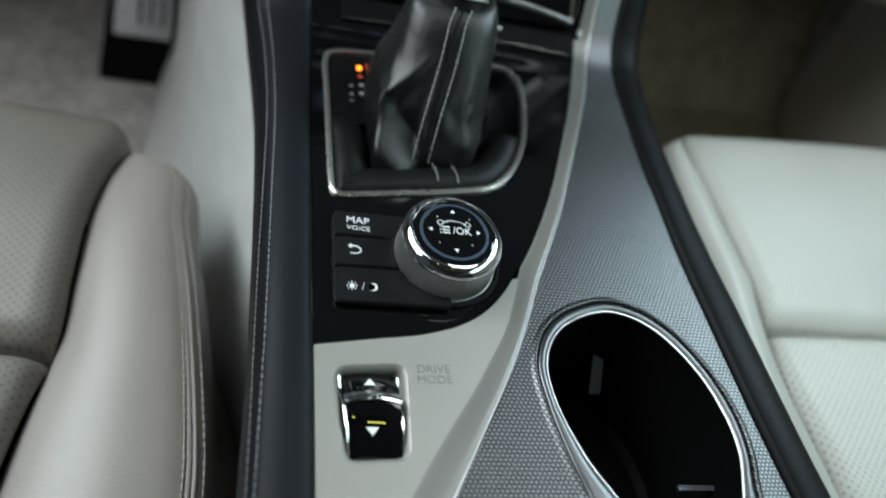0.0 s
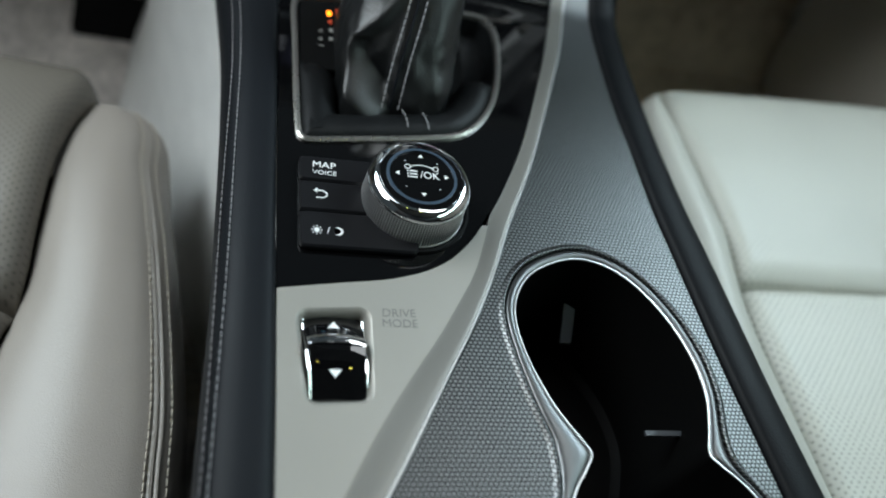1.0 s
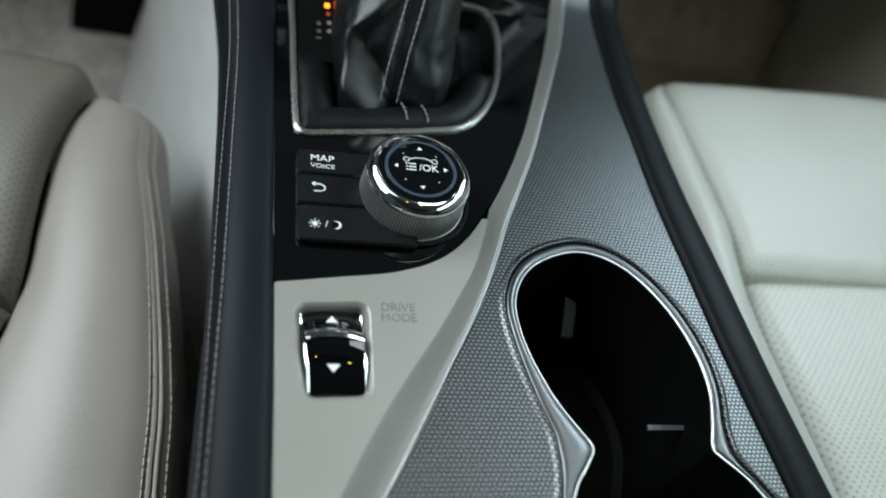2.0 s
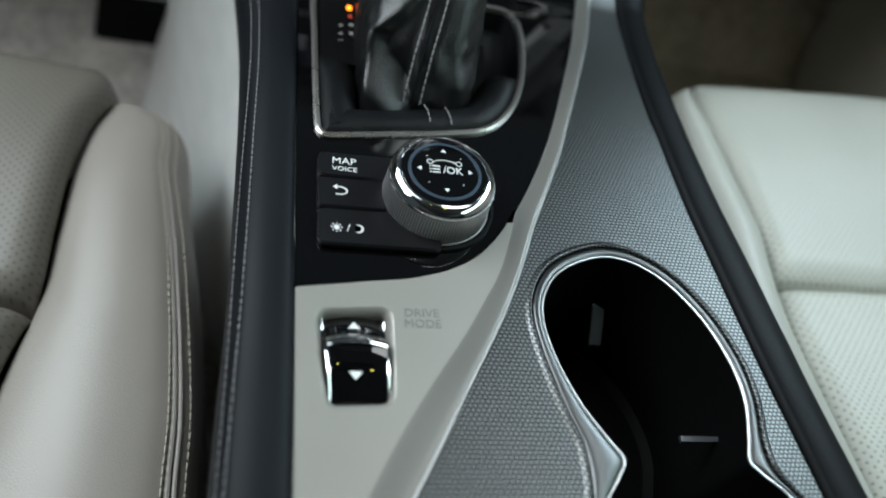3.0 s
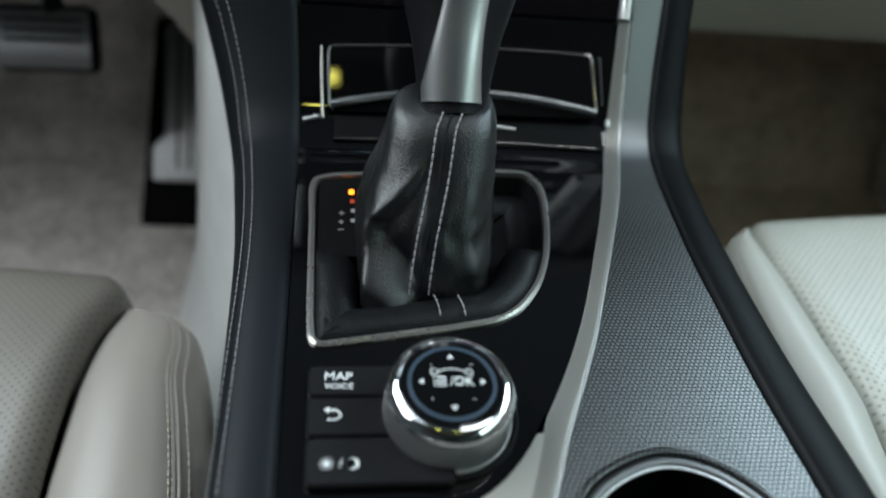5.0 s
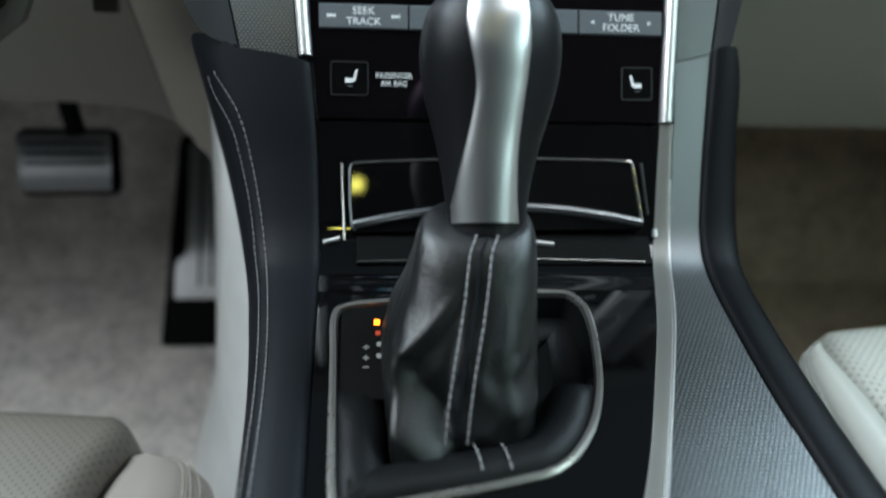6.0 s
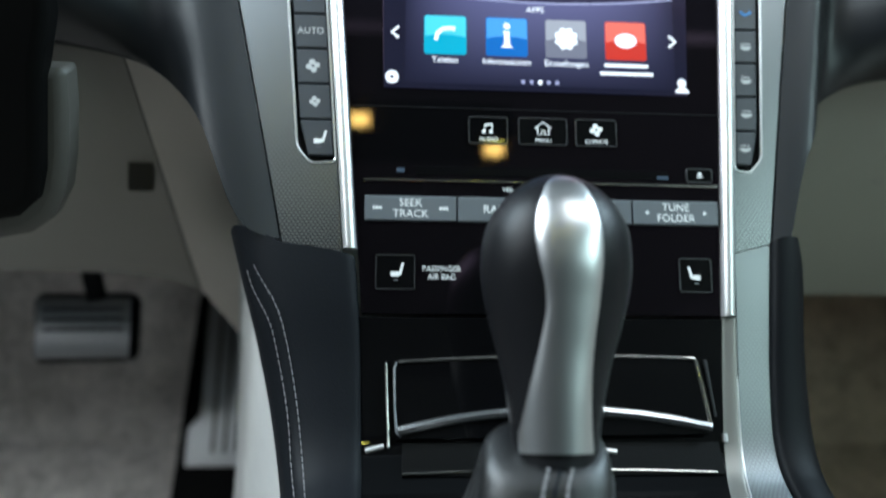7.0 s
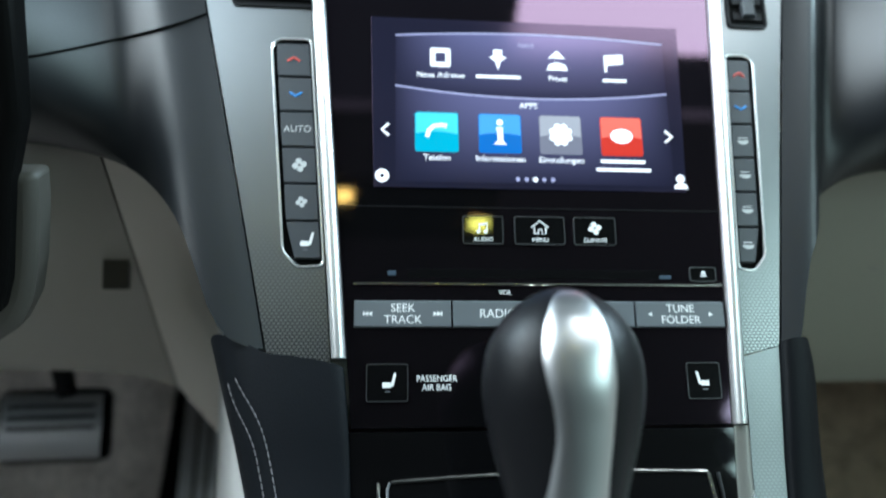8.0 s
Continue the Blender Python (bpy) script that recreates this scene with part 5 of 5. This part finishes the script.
# ---- climate button columns in woven surrounds ----
for s, title in ((-1, "driver"), (1, "passenger")):
    f = strip_l if s < 0 else strip_r
    col = thing("climate_panel", (s * 0.115, 0.47, 0.34), "column of charcoal climate buttons in a woven aluminium surround", "control panel", "climate panels beside the screen")
    outer = curve([(0.037, 0.1283), (0.15, 0.1518), (0.211, 0.1648), (TOP, 0.174)] if s < 0 else [(0.037, 0.1150), (0.112, 0.1247), (0.2256, 0.1400), (TOP, 0.144)])
    inn = lambda v: abs(f(v)) + 0.0072
    vs = np.linspace(0.0225 if s < 0 else 0.0325, TOP, 24)
    xb = curve([(0.0725, 0.1215 if s < 0 else 0.1130), (0.187, 0.1315 if s < 0 else 0.1195)])
    v0, v1 = 0.0735, 0.1905
    loop = [np.array((s * inn(v), v)) for v in vs] + [np.array((s * outer(v), v)) for v in np.linspace(TOP, 0.0270 if s < 0 else 0.037, 24)]
    hole = [np.array(p) for p in ((s * (inn(v0) + 0.0006), v0 + 0.001), (s * (xb(v0) - 0.006), v0), (s * xb(v0 + 0.008), v0 + 0.008), (s * xb(v1 - 0.004), v1 - 0.004), (s * (xb(v1) - 0.004), v1), (s * (inn(v1) + 0.0006), v1))]
    if s > 0:
        loop = loop[::-1]
    else:
        hole = hole[::-1]
    bm = holed(loop, [hole], -0.008, 0.0006)
    bmesh.ops.transform(bm, matrix=STACK, verts=bm.verts)
    part("surround", bm, SURROUND, col, "woven aluminium surround", smooth=False)
    well = prism(offset(hole, 0.0), -0.006, -0.0022, 0.0002, STACK)
    part("recess", well, RUBBER, col, "black recess")
    part("recess_edge", tube([STACK @ Vector((*p, 0.0006)) for p in corners(hole, 0.003)], 0.0006, True, 6), TRIM, col, "bright recess edge")
    n = 6
    for k in range(n):
        va, vb = v0 + 0.004 + (v1 - v0 - 0.006) * k / n + 0.0004, v0 + 0.004 + (v1 - v0 - 0.006) * (k + 1) / n - 0.0004
        q = [np.array(p) for p in ((s * (inn(va) + 0.0016), va), (s * (xb(va) - 0.0022 - (0.003 if k == 0 else 0)), va), (s * (xb(vb) - 0.0022), vb), (s * (inn(vb) + 0.0016), vb))]
        q = q if s > 0 else q[::-1]
        b = part("button", prism(corners(q, 0.0008, 2), -0.0030, 0.0004, 0.0005, STACK), BUTTON, col, "charcoal button")
        cx, cv = sum(p[0] for p in q) / 4, (va + vb) / 2
        m = SP(cx, cv, 0.0005)
        if k == 5:
            part("arrow_icon", tube([m @ Vector(p) for p in ((-0.0030, -0.0008, 0), (0, 0.0012, 0), (0.0030, -0.0008, 0))], 0.0006, n=5), surf("red_print", (0.75, 0.10, 0.08), 0.5, var=0.02, bump=0.0), b, "red arrow")
        elif k == 4:
            part("arrow_icon", tube([m @ Vector(p) for p in ((-0.0030, 0.0008, 0), (0, -0.0012, 0), (0.0030, 0.0008, 0))], 0.0006, n=5), surf("blue_print", (0.06, 0.30, 0.75), 0.5, var=0.02, bump=0.0), b, "blue arrow")
        elif k == 3 and s < 0:
            text("lettering", "AUTO", 0.0048, m, MIDPRINT, b)
        elif k in (1, 2) and s < 0:
            fan(m, b, 0.0036 if k == 2 else 0.0028, MIDPRINT)
        elif k == 0 and s < 0:
            seat_icon(m, b, 1)
        else:
            part("mode_icon", flat([(0.0030 * math.cos(a), 0.0022 * math.sin(a)) for a in np.linspace(-math.pi, 0, 12)], m), MIDPRINT, b)
            part("mode_icon", flat([(-0.0024, 0.0010), (0.0024, 0.0010), (0.0024, 0.0016), (-0.0024, 0.0016)], m), MIDPRINT, b)

# ---- air vents over the columns ----
for s, x0, x1, v0 in ((-1, -0.152, -0.110, 0.2075), (1, 0.1075, 0.1300, 0.2065)):
    vent = thing("air_vent", (s * 0.13, 0.54, 0.48), "dark plastic air vent with slats above the climate buttons", "air vent", "vents")
    part("vent_frame", band(rounded(x0, x1, v0, TOP + 0.03, 0.003), [(0, -0.002), (0, 0.0018), (-0.0016, 0.0018), (-0.0024, -0.002)], STACK), DARKPLASTIC, vent)
    part("vent_back", prism(rounded(x0, x1, v0, TOP + 0.03, 0.003), -0.004, 0.0008, 0.0002, STACK), RUBBER, vent)
    for k in range(5):
        part("slat", slab(x0 + 0.003, x0 + 0.003, x1 - 0.003, x1 - 0.003, v0 + 0.004 + 0.009 * k, v0 + 0.009 + 0.009 * k, 0.0, 0.0022 + 0.0004 * k, 0.0006), DARKPLASTIC, vent)
    part("slider", slab(x0 + 0.008, x0 + 0.008, x0 + 0.015, x0 + 0.015, v0 + 0.006, v0 + 0.016, 0.0008, 0.0045, 0.001), BUTTON, vent, "vent slider")

# ---- dashboard ----
dash = thing("dashboard", (0, 0.62, 0.40), "charcoal soft dashboard wrapped round the centre stack", "dashboard")


def seam_z(x):
    return 0.484 - 0.36 * (x - 0.15) + 1.1 * (x - 0.15) ** 2


nose = curve([(0.30, 0.62), (0.38, 0.555), (0.40, 0.534), (0.42, 0.512), (0.44, 0.494), (0.46, 0.482), (0.49, 0.482), (0.52, 0.505), (0.545, 0.552)])


def dash_side(s):
    edge = curve([(0.0, 0.121), (0.037, 0.1283), (0.15, 0.1518), (0.211, 0.1648), (0.30, 0.184)] if s < 0 else [(0.0, 0.110), (0.037, 0.1150), (0.112, 0.1247), (0.2256, 0.1400), (0.30, 0.150)])
    low = curve([(0.11, 0.3400), (0.128, 0.3432), (0.139, 0.3465), (0.1465, 0.351), (0.152, 0.358), (0.164, 0.384), (0.192, 0.404), (0.235, 0.413), (0.40, 0.424), (0.80, 0.43)] if s < 0 else [(0.10, 0.340), (0.117, 0.3432), (0.1247, 0.347), (0.1285, 0.358), (0.1325, 0.375), (0.140, 0.390), (0.155, 0.400), (0.17, 0.405), (0.20, 0.409), (0.30, 0.413), (0.80, 0.42)])
    rows = []
    for i in range(71):
        f = (i / 70) ** 2.2
        row = []
        for j in range(41):
            g = j / 40
            x, z = 0.13 + 0.61 * f, 0.0
            for _ in range(4):
                z = low(x) + (0.548 - low(x)) * g
                e = edge((z - 0.3137) / 0.815) + 0.0008
                x = e + (0.74 - e) * f
            d = x - e
            plane = 0.1954 + 0.7115 * z
            roll = 0.030 if s > 0 else 0.045
            k = ease((d - roll * 0.55) / (0.07 if s > 0 else 0.075))
            lump = 0.0050 * math.sin(math.pi * min(1.0, d / roll)) if d < roll else 0.0
            y = plane - 0.0012 - lump + (nose(z) + 0.02 * (x - 0.14) - plane) * k + (0.016 * (1 - k) * ease((d - 0.014) / 0.02) if s > 0 else 0.010 * (1 - k) * ease((d - 0.02) / 0.03))
            row.append(Vector((s * x, y, z)))
        rows.append(row)
    return rows


for s in (-1, 1):
    rows = dash_side(s)
    under = [row[0] + Vector((-s * 0.004, 0.09, 0.004)) for row in rows]
    part("soft_pad", loft([[u] + row for u, row in zip(under, rows)]), SOFTPAD, dash, "charcoal soft-touch pad", angle=80)
part("upper_pad", sheet(lambda u, v: (-0.74 + 1.48 * u, 0.555 + 0.42 * v, 0.545 + 0.035 * math.sin(math.pi * min(1, v * 1.6) / 2)), 24, 10, 0.02), SOFTPAD, dash, "dark dashboard top")
part("stack_hood", box(-0.19, 0.16, 0.560, 0.60, 0.50, 0.555), SOFTPAD, dash)
rows = dash_side(-1)
seam = []
for row in rows[:56]:
    want = seam_z(abs(row[24].x))
    k = max(q for q in range(40) if row[q].z <= want or q == 0)
    seam.append(row[k].lerp(row[k + 1], (want - row[k].z) / (row[k + 1].z - row[k].z)) + Vector((0, -0.0005, 0.0004)))
part("pad_seam", tube(seam, 0.0007, n=5), RUBBER, dash, "seam in the pad")

# ---- knee panel, column, glove box ----
knee = thing("knee_panel", (-0.3, 0.55, 0.22), "beige plastic knee panel under the dashboard", "panel")


knee_low = curve([(0.165, 0.174), (0.178, 0.180), (0.190, 0.186), (0.200, 0.192), (0.212, 0.200), (0.225, 0.208), (0.236, 0.2155), (0.265, 0.2230), (0.306, 0.2265), (0.345, 0.2270), (0.70, 0.229)])


def knee_face(x0, x1):
    def fn(u, v):
        # the panel leans back towards its lower edge, which is rolled under
        x = x0 + (x1 - x0) * u
        zb = knee_low(x)
        w = max(0.0, (v - 0.12) / 0.88)
        z = zb + (0.435 - zb) * w
        roll = max(0.0, 1 - v / 0.12)
        turn = 1.2 * max(0.0, 0.2213 - x) * (1 - ease((z - 0.275) / 0.07))
        return (-x, 0.6176 - 0.475 * (z - 0.2248) - turn + 0.010 * roll ** 2, z + 0.003 * roll)

    return fn


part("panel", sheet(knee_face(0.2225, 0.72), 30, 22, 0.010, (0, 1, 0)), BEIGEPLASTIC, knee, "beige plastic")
# same beige as the panel, with the light on it painted in
part("side_strip", sheet(knee_face(0.170, 0.2213), 8, 22, 0.010, (0, 1, 0)), LITPLASTIC, knee, "side panel beside the console, painted paler as lit")
SLOT = Matrix.Translation((-0.2330, 0.5660, 0.3320)) @ pose(0, 0, 0, 90 - 25.4, 0, 0)
part("vent_slot", prism(rounded(-0.0075, 0.0075, -0.0165, 0.0165, 0.0015), -0.004, 0.0008, 0.0003, SLOT), SLOTBROWN, knee, "small dark slot")

column = thing("steering_column", (-0.36, 0.44, 0.33), "black steering column shroud over a lower cover darkened for shade", "steering column")
SHROUD = [np.array(p) for p in ((-0.2430, 0.3660), (-0.2340, 0.4150), (-0.2260, 0.4400), (-0.2205, 0.5000), (-0.2440, 0.5250), (-0.42, 0.5250), (-0.42, 0.3370), (-0.2870, 0.3375), (-0.2580, 0.3435), (-0.2480, 0.3520))]
UPRIGHT = pose(0, 0, 0, 90, 0, 0)
part("shroud", prism(SHROUD, -0.472, -0.457, 0.003, UPRIGHT), RUBBER, column, "black shroud", bevel=0.003)
# beige lower cover, its shade put into the colour
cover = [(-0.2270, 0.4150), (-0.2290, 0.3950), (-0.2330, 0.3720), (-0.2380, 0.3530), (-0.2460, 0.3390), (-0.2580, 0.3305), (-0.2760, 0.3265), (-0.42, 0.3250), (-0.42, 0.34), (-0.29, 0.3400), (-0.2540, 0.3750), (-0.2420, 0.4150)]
part("lower_cover", prism([np.array(p) for p in cover][::-1], -0.484, -0.466, 0.003, UPRIGHT), SHADEPLASTIC, column, "lower cover, beige darkened for shade", bevel=0.003)

glove = thing("glove_box", (0.4, 0.56, 0.26), "closed beige glove box under the passenger side dashboard", "glove box")
def glove_fn(u, v):
    w = max(0.0, (v - 0.10) / 0.90)
    roll = max(0.0, 1 - v / 0.10)
    return (0.140 + 0.58 * u, 0.6010 - 0.0300 * w ** 0.8 - 0.016 * w * w + 0.012 * roll ** 2, 0.2231 + 0.195 * w + 0.004 * roll)


part("door", sheet(glove_fn, 16, 30, 0.02, (0, 1, 0)), GLOVEPLASTIC, glove, "beige plastic door")
LOCK = pose(0.2616, 0.5800, 0.332, 80, 0, 0)
part("lock_rim", band(circle(0, 0, 0.0064, 24), [(0, -0.002), (0, 0.0012), (-0.0016, 0.0016), (-0.0020, -0.002)], LOCK), BEIGEPLASTIC, glove)
part("lock", prism(circle(0, 0, 0.0050, 24), -0.003, 0.0010, 0.0006, LOCK), BARGREY, glove, "small dark lock")
part("joint", tube([(0.172, 0.5600, 0.408), (0.181, 0.5630, 0.388), (0.176, 0.5700, 0.362), (0.168, 0.5770, 0.335)], 0.0009, n=5), SLOTBROWN, glove)
# ---- pedals ----
brake = thing("brake_pedal", (-0.335, 0.66, 0.11), "wide brake pedal with a metal faced pad on a black arm", "pedal")
BR = pose(-0.336, 0.672, 0.147, 58, 0, 2)
part("pad", prism(rounded(-0.041, 0.044, -0.033, 0.026, 0.009), -0.010, 0.002, 0.002, BR), RUBBER, brake, "black rubber pad")
part("plate", loft([[BR @ Vector((x, yy, zz)) for x in np.linspace(-0.037, 0.040, 12)] for yy, zz in ((-0.030, 0.000), (-0.029, 0.0055), (-0.024, 0.0078), (-0.013, 0.0070), (0.002, 0.0060), (0.016, 0.0058), (0.022, 0.0040), (0.023, 0.0))]), PEDALSTEEL, brake, "metal face plate with a rolled lower edge")
for k in range(3):
    part("rib", prism(rounded(-0.032, 0.035, -0.006 + 0.0085 * k, -0.0036 + 0.0085 * k, 0.0010), 0.0045, 0.0086, 0.0006, BR), RUBBER, brake, "rubber rib")
part("arm", tube([(-0.326, 0.683, 0.165), (-0.333, 0.695, 0.205), (-0.347, 0.71, 0.27), (-0.358, 0.735, 0.36), (-0.36, 0.80, 0.405), (-0.36, 0.935, 0.41)], 0.0085, n=10), DARKPLASTIC, brake, "black arm")

gas = thing("accelerator_pedal", (-0.24, 0.57, 0.0), "metal faced accelerator pedal with slots over black rubber", "pedal")
GA = Matrix.Translation((-0.2490, 0.6520, -0.0625)) @ pose(0, 0, 0, 47, 0, 0)
part("body", prism(corners([np.array(q) for q in ((-0.037, 0.0), (0.036, 0.0), (0.034, 0.225), (-0.024, 0.225))], 0.006), -0.014, 0.0, 0.002, GA), RUBBER, gas, "black rubber backing")
part("plate", prism(corners([np.array(q) for q in ((-0.024, 0.049), (0.035, 0.049), (0.034, 0.215), (-0.012, 0.215), (-0.012, 0.098), (-0.024, 0.085))], 0.004), 0.0, 0.005, 0.0012, GA), STEEL, gas, "brushed metal face plate")
for k in range(3):
    part("slot", prism(rounded(0.0010 + 0.0115 * k, 0.0038 + 0.0115 * k, 0.062, 0.208, 0.0013), 0.0040, 0.0062, 0.0002, GA), RUBBER, gas, "rubber slot")
part("heel_rib", prism(rounded(-0.030, 0.034, 0.020, 0.024, 0.0015), 0.0, 0.0016, 0.0004, GA), RUBBER, gas, "rubber rib")


# ---- seats ----
# over the roll from the cushion's gap (0) to the welt (1), and on down the flank (2): place across, height
SECTION = ((0.0, -0.034), (0.02, -0.014), (0.09, -0.002), (0.28, 0.0065), (0.56, 0.0095), (0.83, 0.0065), (0.965, 0.0012), (1.0, -0.0030), (1.10, -0.0018),
           (1.4, -0.0050), (1.72, -0.0110), (2.0, -0.026), (2.02, -0.075), (1.8, -0.150))


def seat(name, s, mats, words, zf, front, seam_y, inner, outer, far, nose_y, shear, sink, thread, crease, round_r, lap, gap):
    """s: side; inner: line of the bolster's flank beside the console; outer: line between bolster and cushion."""
    plain, perf = mats
    ob = thing(name, (s * 0.36, 0.15, Z0), words, "car seat", "front seats")

    def skew(p, k=1.0):
        d = abs(p[0]) - 0.2
        return (p[0], p[1] + k * shear * d / (1 + 1.5 * abs(d)), p[2])

    def rolled_edge(e, r=round_r):
        return r - math.sqrt(max(0.0, r * r - (r - e) ** 2)) if e < r else 0.0

    def puckers(x, y, near):
        return 0.0007 * near * noise.noise(Vector((60 * x, 25 * y, 3.1)))

    def undercut(p):
        # the rolled edge turns in under the cushion
        x, y, z = p
        return [(x + s * 0.016, y, z - 0.07), (x + s * 0.013, y, z - 0.012), (x + s * 0.006, y, z - 0.0065), (x + s * 0.0014, y, z - 0.0025)]

    def front_piece(u, v):
        # v from the seam to the front, where it rolls over and down
        a = v * 1.15
        over = max(0, a - 0.86) / 0.29
        d = 0.02 + (far - 0.2) * u * u
        corner = 0.010 * max(0.0, 1 - (d - 0.02) / 0.014) ** 2
        span = front - corner - seam_y
        y = seam_y + 0.0003 + span * min(1, a)
        y = min(y, front - corner - 0.012) + 0.014 * math.sin(over * math.pi / 2) if over else y
        z = zf + 0.006 * math.sin(math.pi * min(1, a)) - 0.055 * (1 - math.cos(over * math.pi / 2)) - crease * max(0, 1 - a / 0.10) ** 2 - 0.010 * max(0, 1 - a / 0.022)
        x0 = outer(min(y, front - 0.012)) + gap
        x = x0 + (far - x0) * u * u
        return (s * x, y, z - rolled_edge(x - x0) + puckers(x, y, max(0.0, 1 - a / 0.4)))

    def front_row(v):
        row = [skew(front_piece(i / 56, v), min(1.0, v)) for i in range(57)]
        return undercut(row[0]) + row

    part("cushion_front", loft([front_row((j / 60) ** 1.5) for j in range(61)]), perf, ob, "perforated leather front cushion", angle=80)

    def rear_piece(u, v):
        y = seam_y + 0.0010 - 0.40 * v
        x0 = outer(y) + gap
        x = x0 + (far - x0) * u * u
        z = zf + 0.004 * math.sin(math.pi * min(1, v * 3)) - (crease + 0.001) * max(0, 1 - v / 0.03) ** 2 - 0.010 * max(0, 1 - v / 0.009) - rolled_edge(x - x0) - 0.001
        return (s * x, y, z + puckers(x, y, max(0.0, 1 - v / 0.15)))

    def rear_row(v):
        row = [skew(rear_piece(i / 50, v), 0.25) for i in range(51)]
        return undercut(row[0]) + row

    part("cushion_rear", loft([rear_row((j / 60) ** 1.8) for j in range(61)]), perf, ob, "perforated leather rear cushion", angle=80)

    def bolster_piece(q, v):
        # q runs over the section from the cushion's gap to the flank, v from rear to front
        y = -0.20 + (nose_y + 0.20) * (1 - (1 - v) ** 2.2)
        near = max(0.0, (y - (nose_y - 0.075)) / 0.075)
        a, b = outer(y) + lap, inner(y)
        w, h = (f(q * (len(SECTION) - 1)) for f in rail_line(SECTION))
        c = b + 0.0125 * min(1.0, abs(a - b) / 0.055) * (1 if a > b else -1)
        x = a + (c - a) * w if w < 1 else c + (b - c) * (w - 1)
        bulge = 0.0022 * math.sin(math.pi * min(1.0, max(0.0, w))) * noise.noise(Vector((9 * y, 2.0 * w, 0.7)))
        return Vector((s * x, y, zf + h * (1 - 0.45 * near ** 2) + bulge - sink - 0.005 * near ** 3))

    rows = [[bolster_piece(i / 78, j / 90) for i in range(79)] for j in range(91)]
    for out_y, fall in ((0.0030, 0.003), (0.0055, 0.010), (0.0065, 0.024), (0.0060, 0.10)):
        rows.append([p + Vector((0, out_y, -fall)) for p in rows[90]])
    roll = part("side_bolster", loft(rows), plain, ob, "smooth leather side bolster with a welted edge", angle=80)
    k = len(SECTION) - 1
    for q, r in ((6.35, 0.0016), (8.05, 0.0013)):
        part("piping", tube([bolster_piece(q / k, j / 90) for j in range(2, 91)], r), plain, roll, "leather piping")
    for q, lift in ((5.90, 0.0006), (9.25, 0.0004)):
        part("stitching", stitches([bolster_piece(q / k, j / 180) + Vector((0, 0, lift)) for j in range(4, 179)], 0.0036, 0.0014, 0.00048), thread, roll, "pale stitching")
    base = loft([[(s * x, y, z) for x, y in ((inner(0.1) + 0.03, -0.17), (far - 0.02, -0.17), (far - 0.02, front - 0.03), (inner(0.1) + 0.05, front - 0.06))] for z in (Z0 + 0.012, zf - 0.05)], close=True, caps=True)
    part("seat_base", base, DARKPLASTIC, ob, "dark seat frame")
    return ob


seat("driver_seat", -1, (BEIGE, BEIGEPERF), "beige leather driver's seat cushion with perforated centre", 0.164, 0.366, 0.190,
     curve([(-0.20, 0.0960), (0.06, 0.1115), (0.108, 0.1143), (0.128, 0.1150), (0.171, 0.1200), (0.203, 0.1250), (0.239, 0.1312), (0.2665, 0.1370), (0.296, 0.1432), (0.3130, 0.1440), (0.3260, 0.1470), (0.3350, 0.1530), (0.3395, 0.1610), (0.3415, 0.1730)]),
     curve([(-0.20, 0.222), (0.12, 0.2140), (0.151, 0.2108), (0.171, 0.2078), (0.187, 0.2046), (0.203, 0.2028), (0.241, 0.2036), (0.294, 0.2030), (0.324, 0.1985), (0.345, 0.1915), (0.37, 0.190)]), 0.62, 0.3405, 0.12, 0.011, BEIGETHREAD, 0.011, 0.016, 0.0030, 0.0)
seat("passenger_seat", 1, (CREAM, CREAMPERF), "cream leather passenger seat cushion with perforated centre", 0.199, 0.391, 0.2095,
     curve([(-0.20, 0.150), (0.10, 0.146), (0.20, 0.146), (0.29, 0.150), (0.32, 0.155), (0.345, 0.164), (0.357, 0.174), (0.362, 0.184)]),
     curve([(-0.20, 0.235), (0.13, 0.2030), (0.152, 0.2005), (0.18, 0.1990), (0.208, 0.2012), (0.230, 0.2046), (0.265, 0.2022), (0.295, 0.1998), (0.32, 0.1976), (0.346, 0.1940), (0.375, 0.192)]), 0.66, 0.3615, 0.16, -0.012, CREAM, 0.009, 0.013, -0.0060, 0.0050)

# ---- roof lamp ----
overhead = thing("roof_lamp", (-0.015, 0.02, 1.02), "dark roof lamp unit with two lit warm lenses", "ceiling lamp")
part("housing", prism(rounded(-0.155, 0.110, -0.045, 0.062, 0.015), 1.004, 1.0195, 0.003), DARKPLASTIC, overhead)
for x, y in ((-0.122, 0.036), (0.086, -0.014)):
    part("lens", prism(rounded(x - 0.014, x + 0.014, y - 0.010, y + 0.010, 0.003), 1.0, 1.0045, 0.001), WARM, overhead, "lit warm lens")
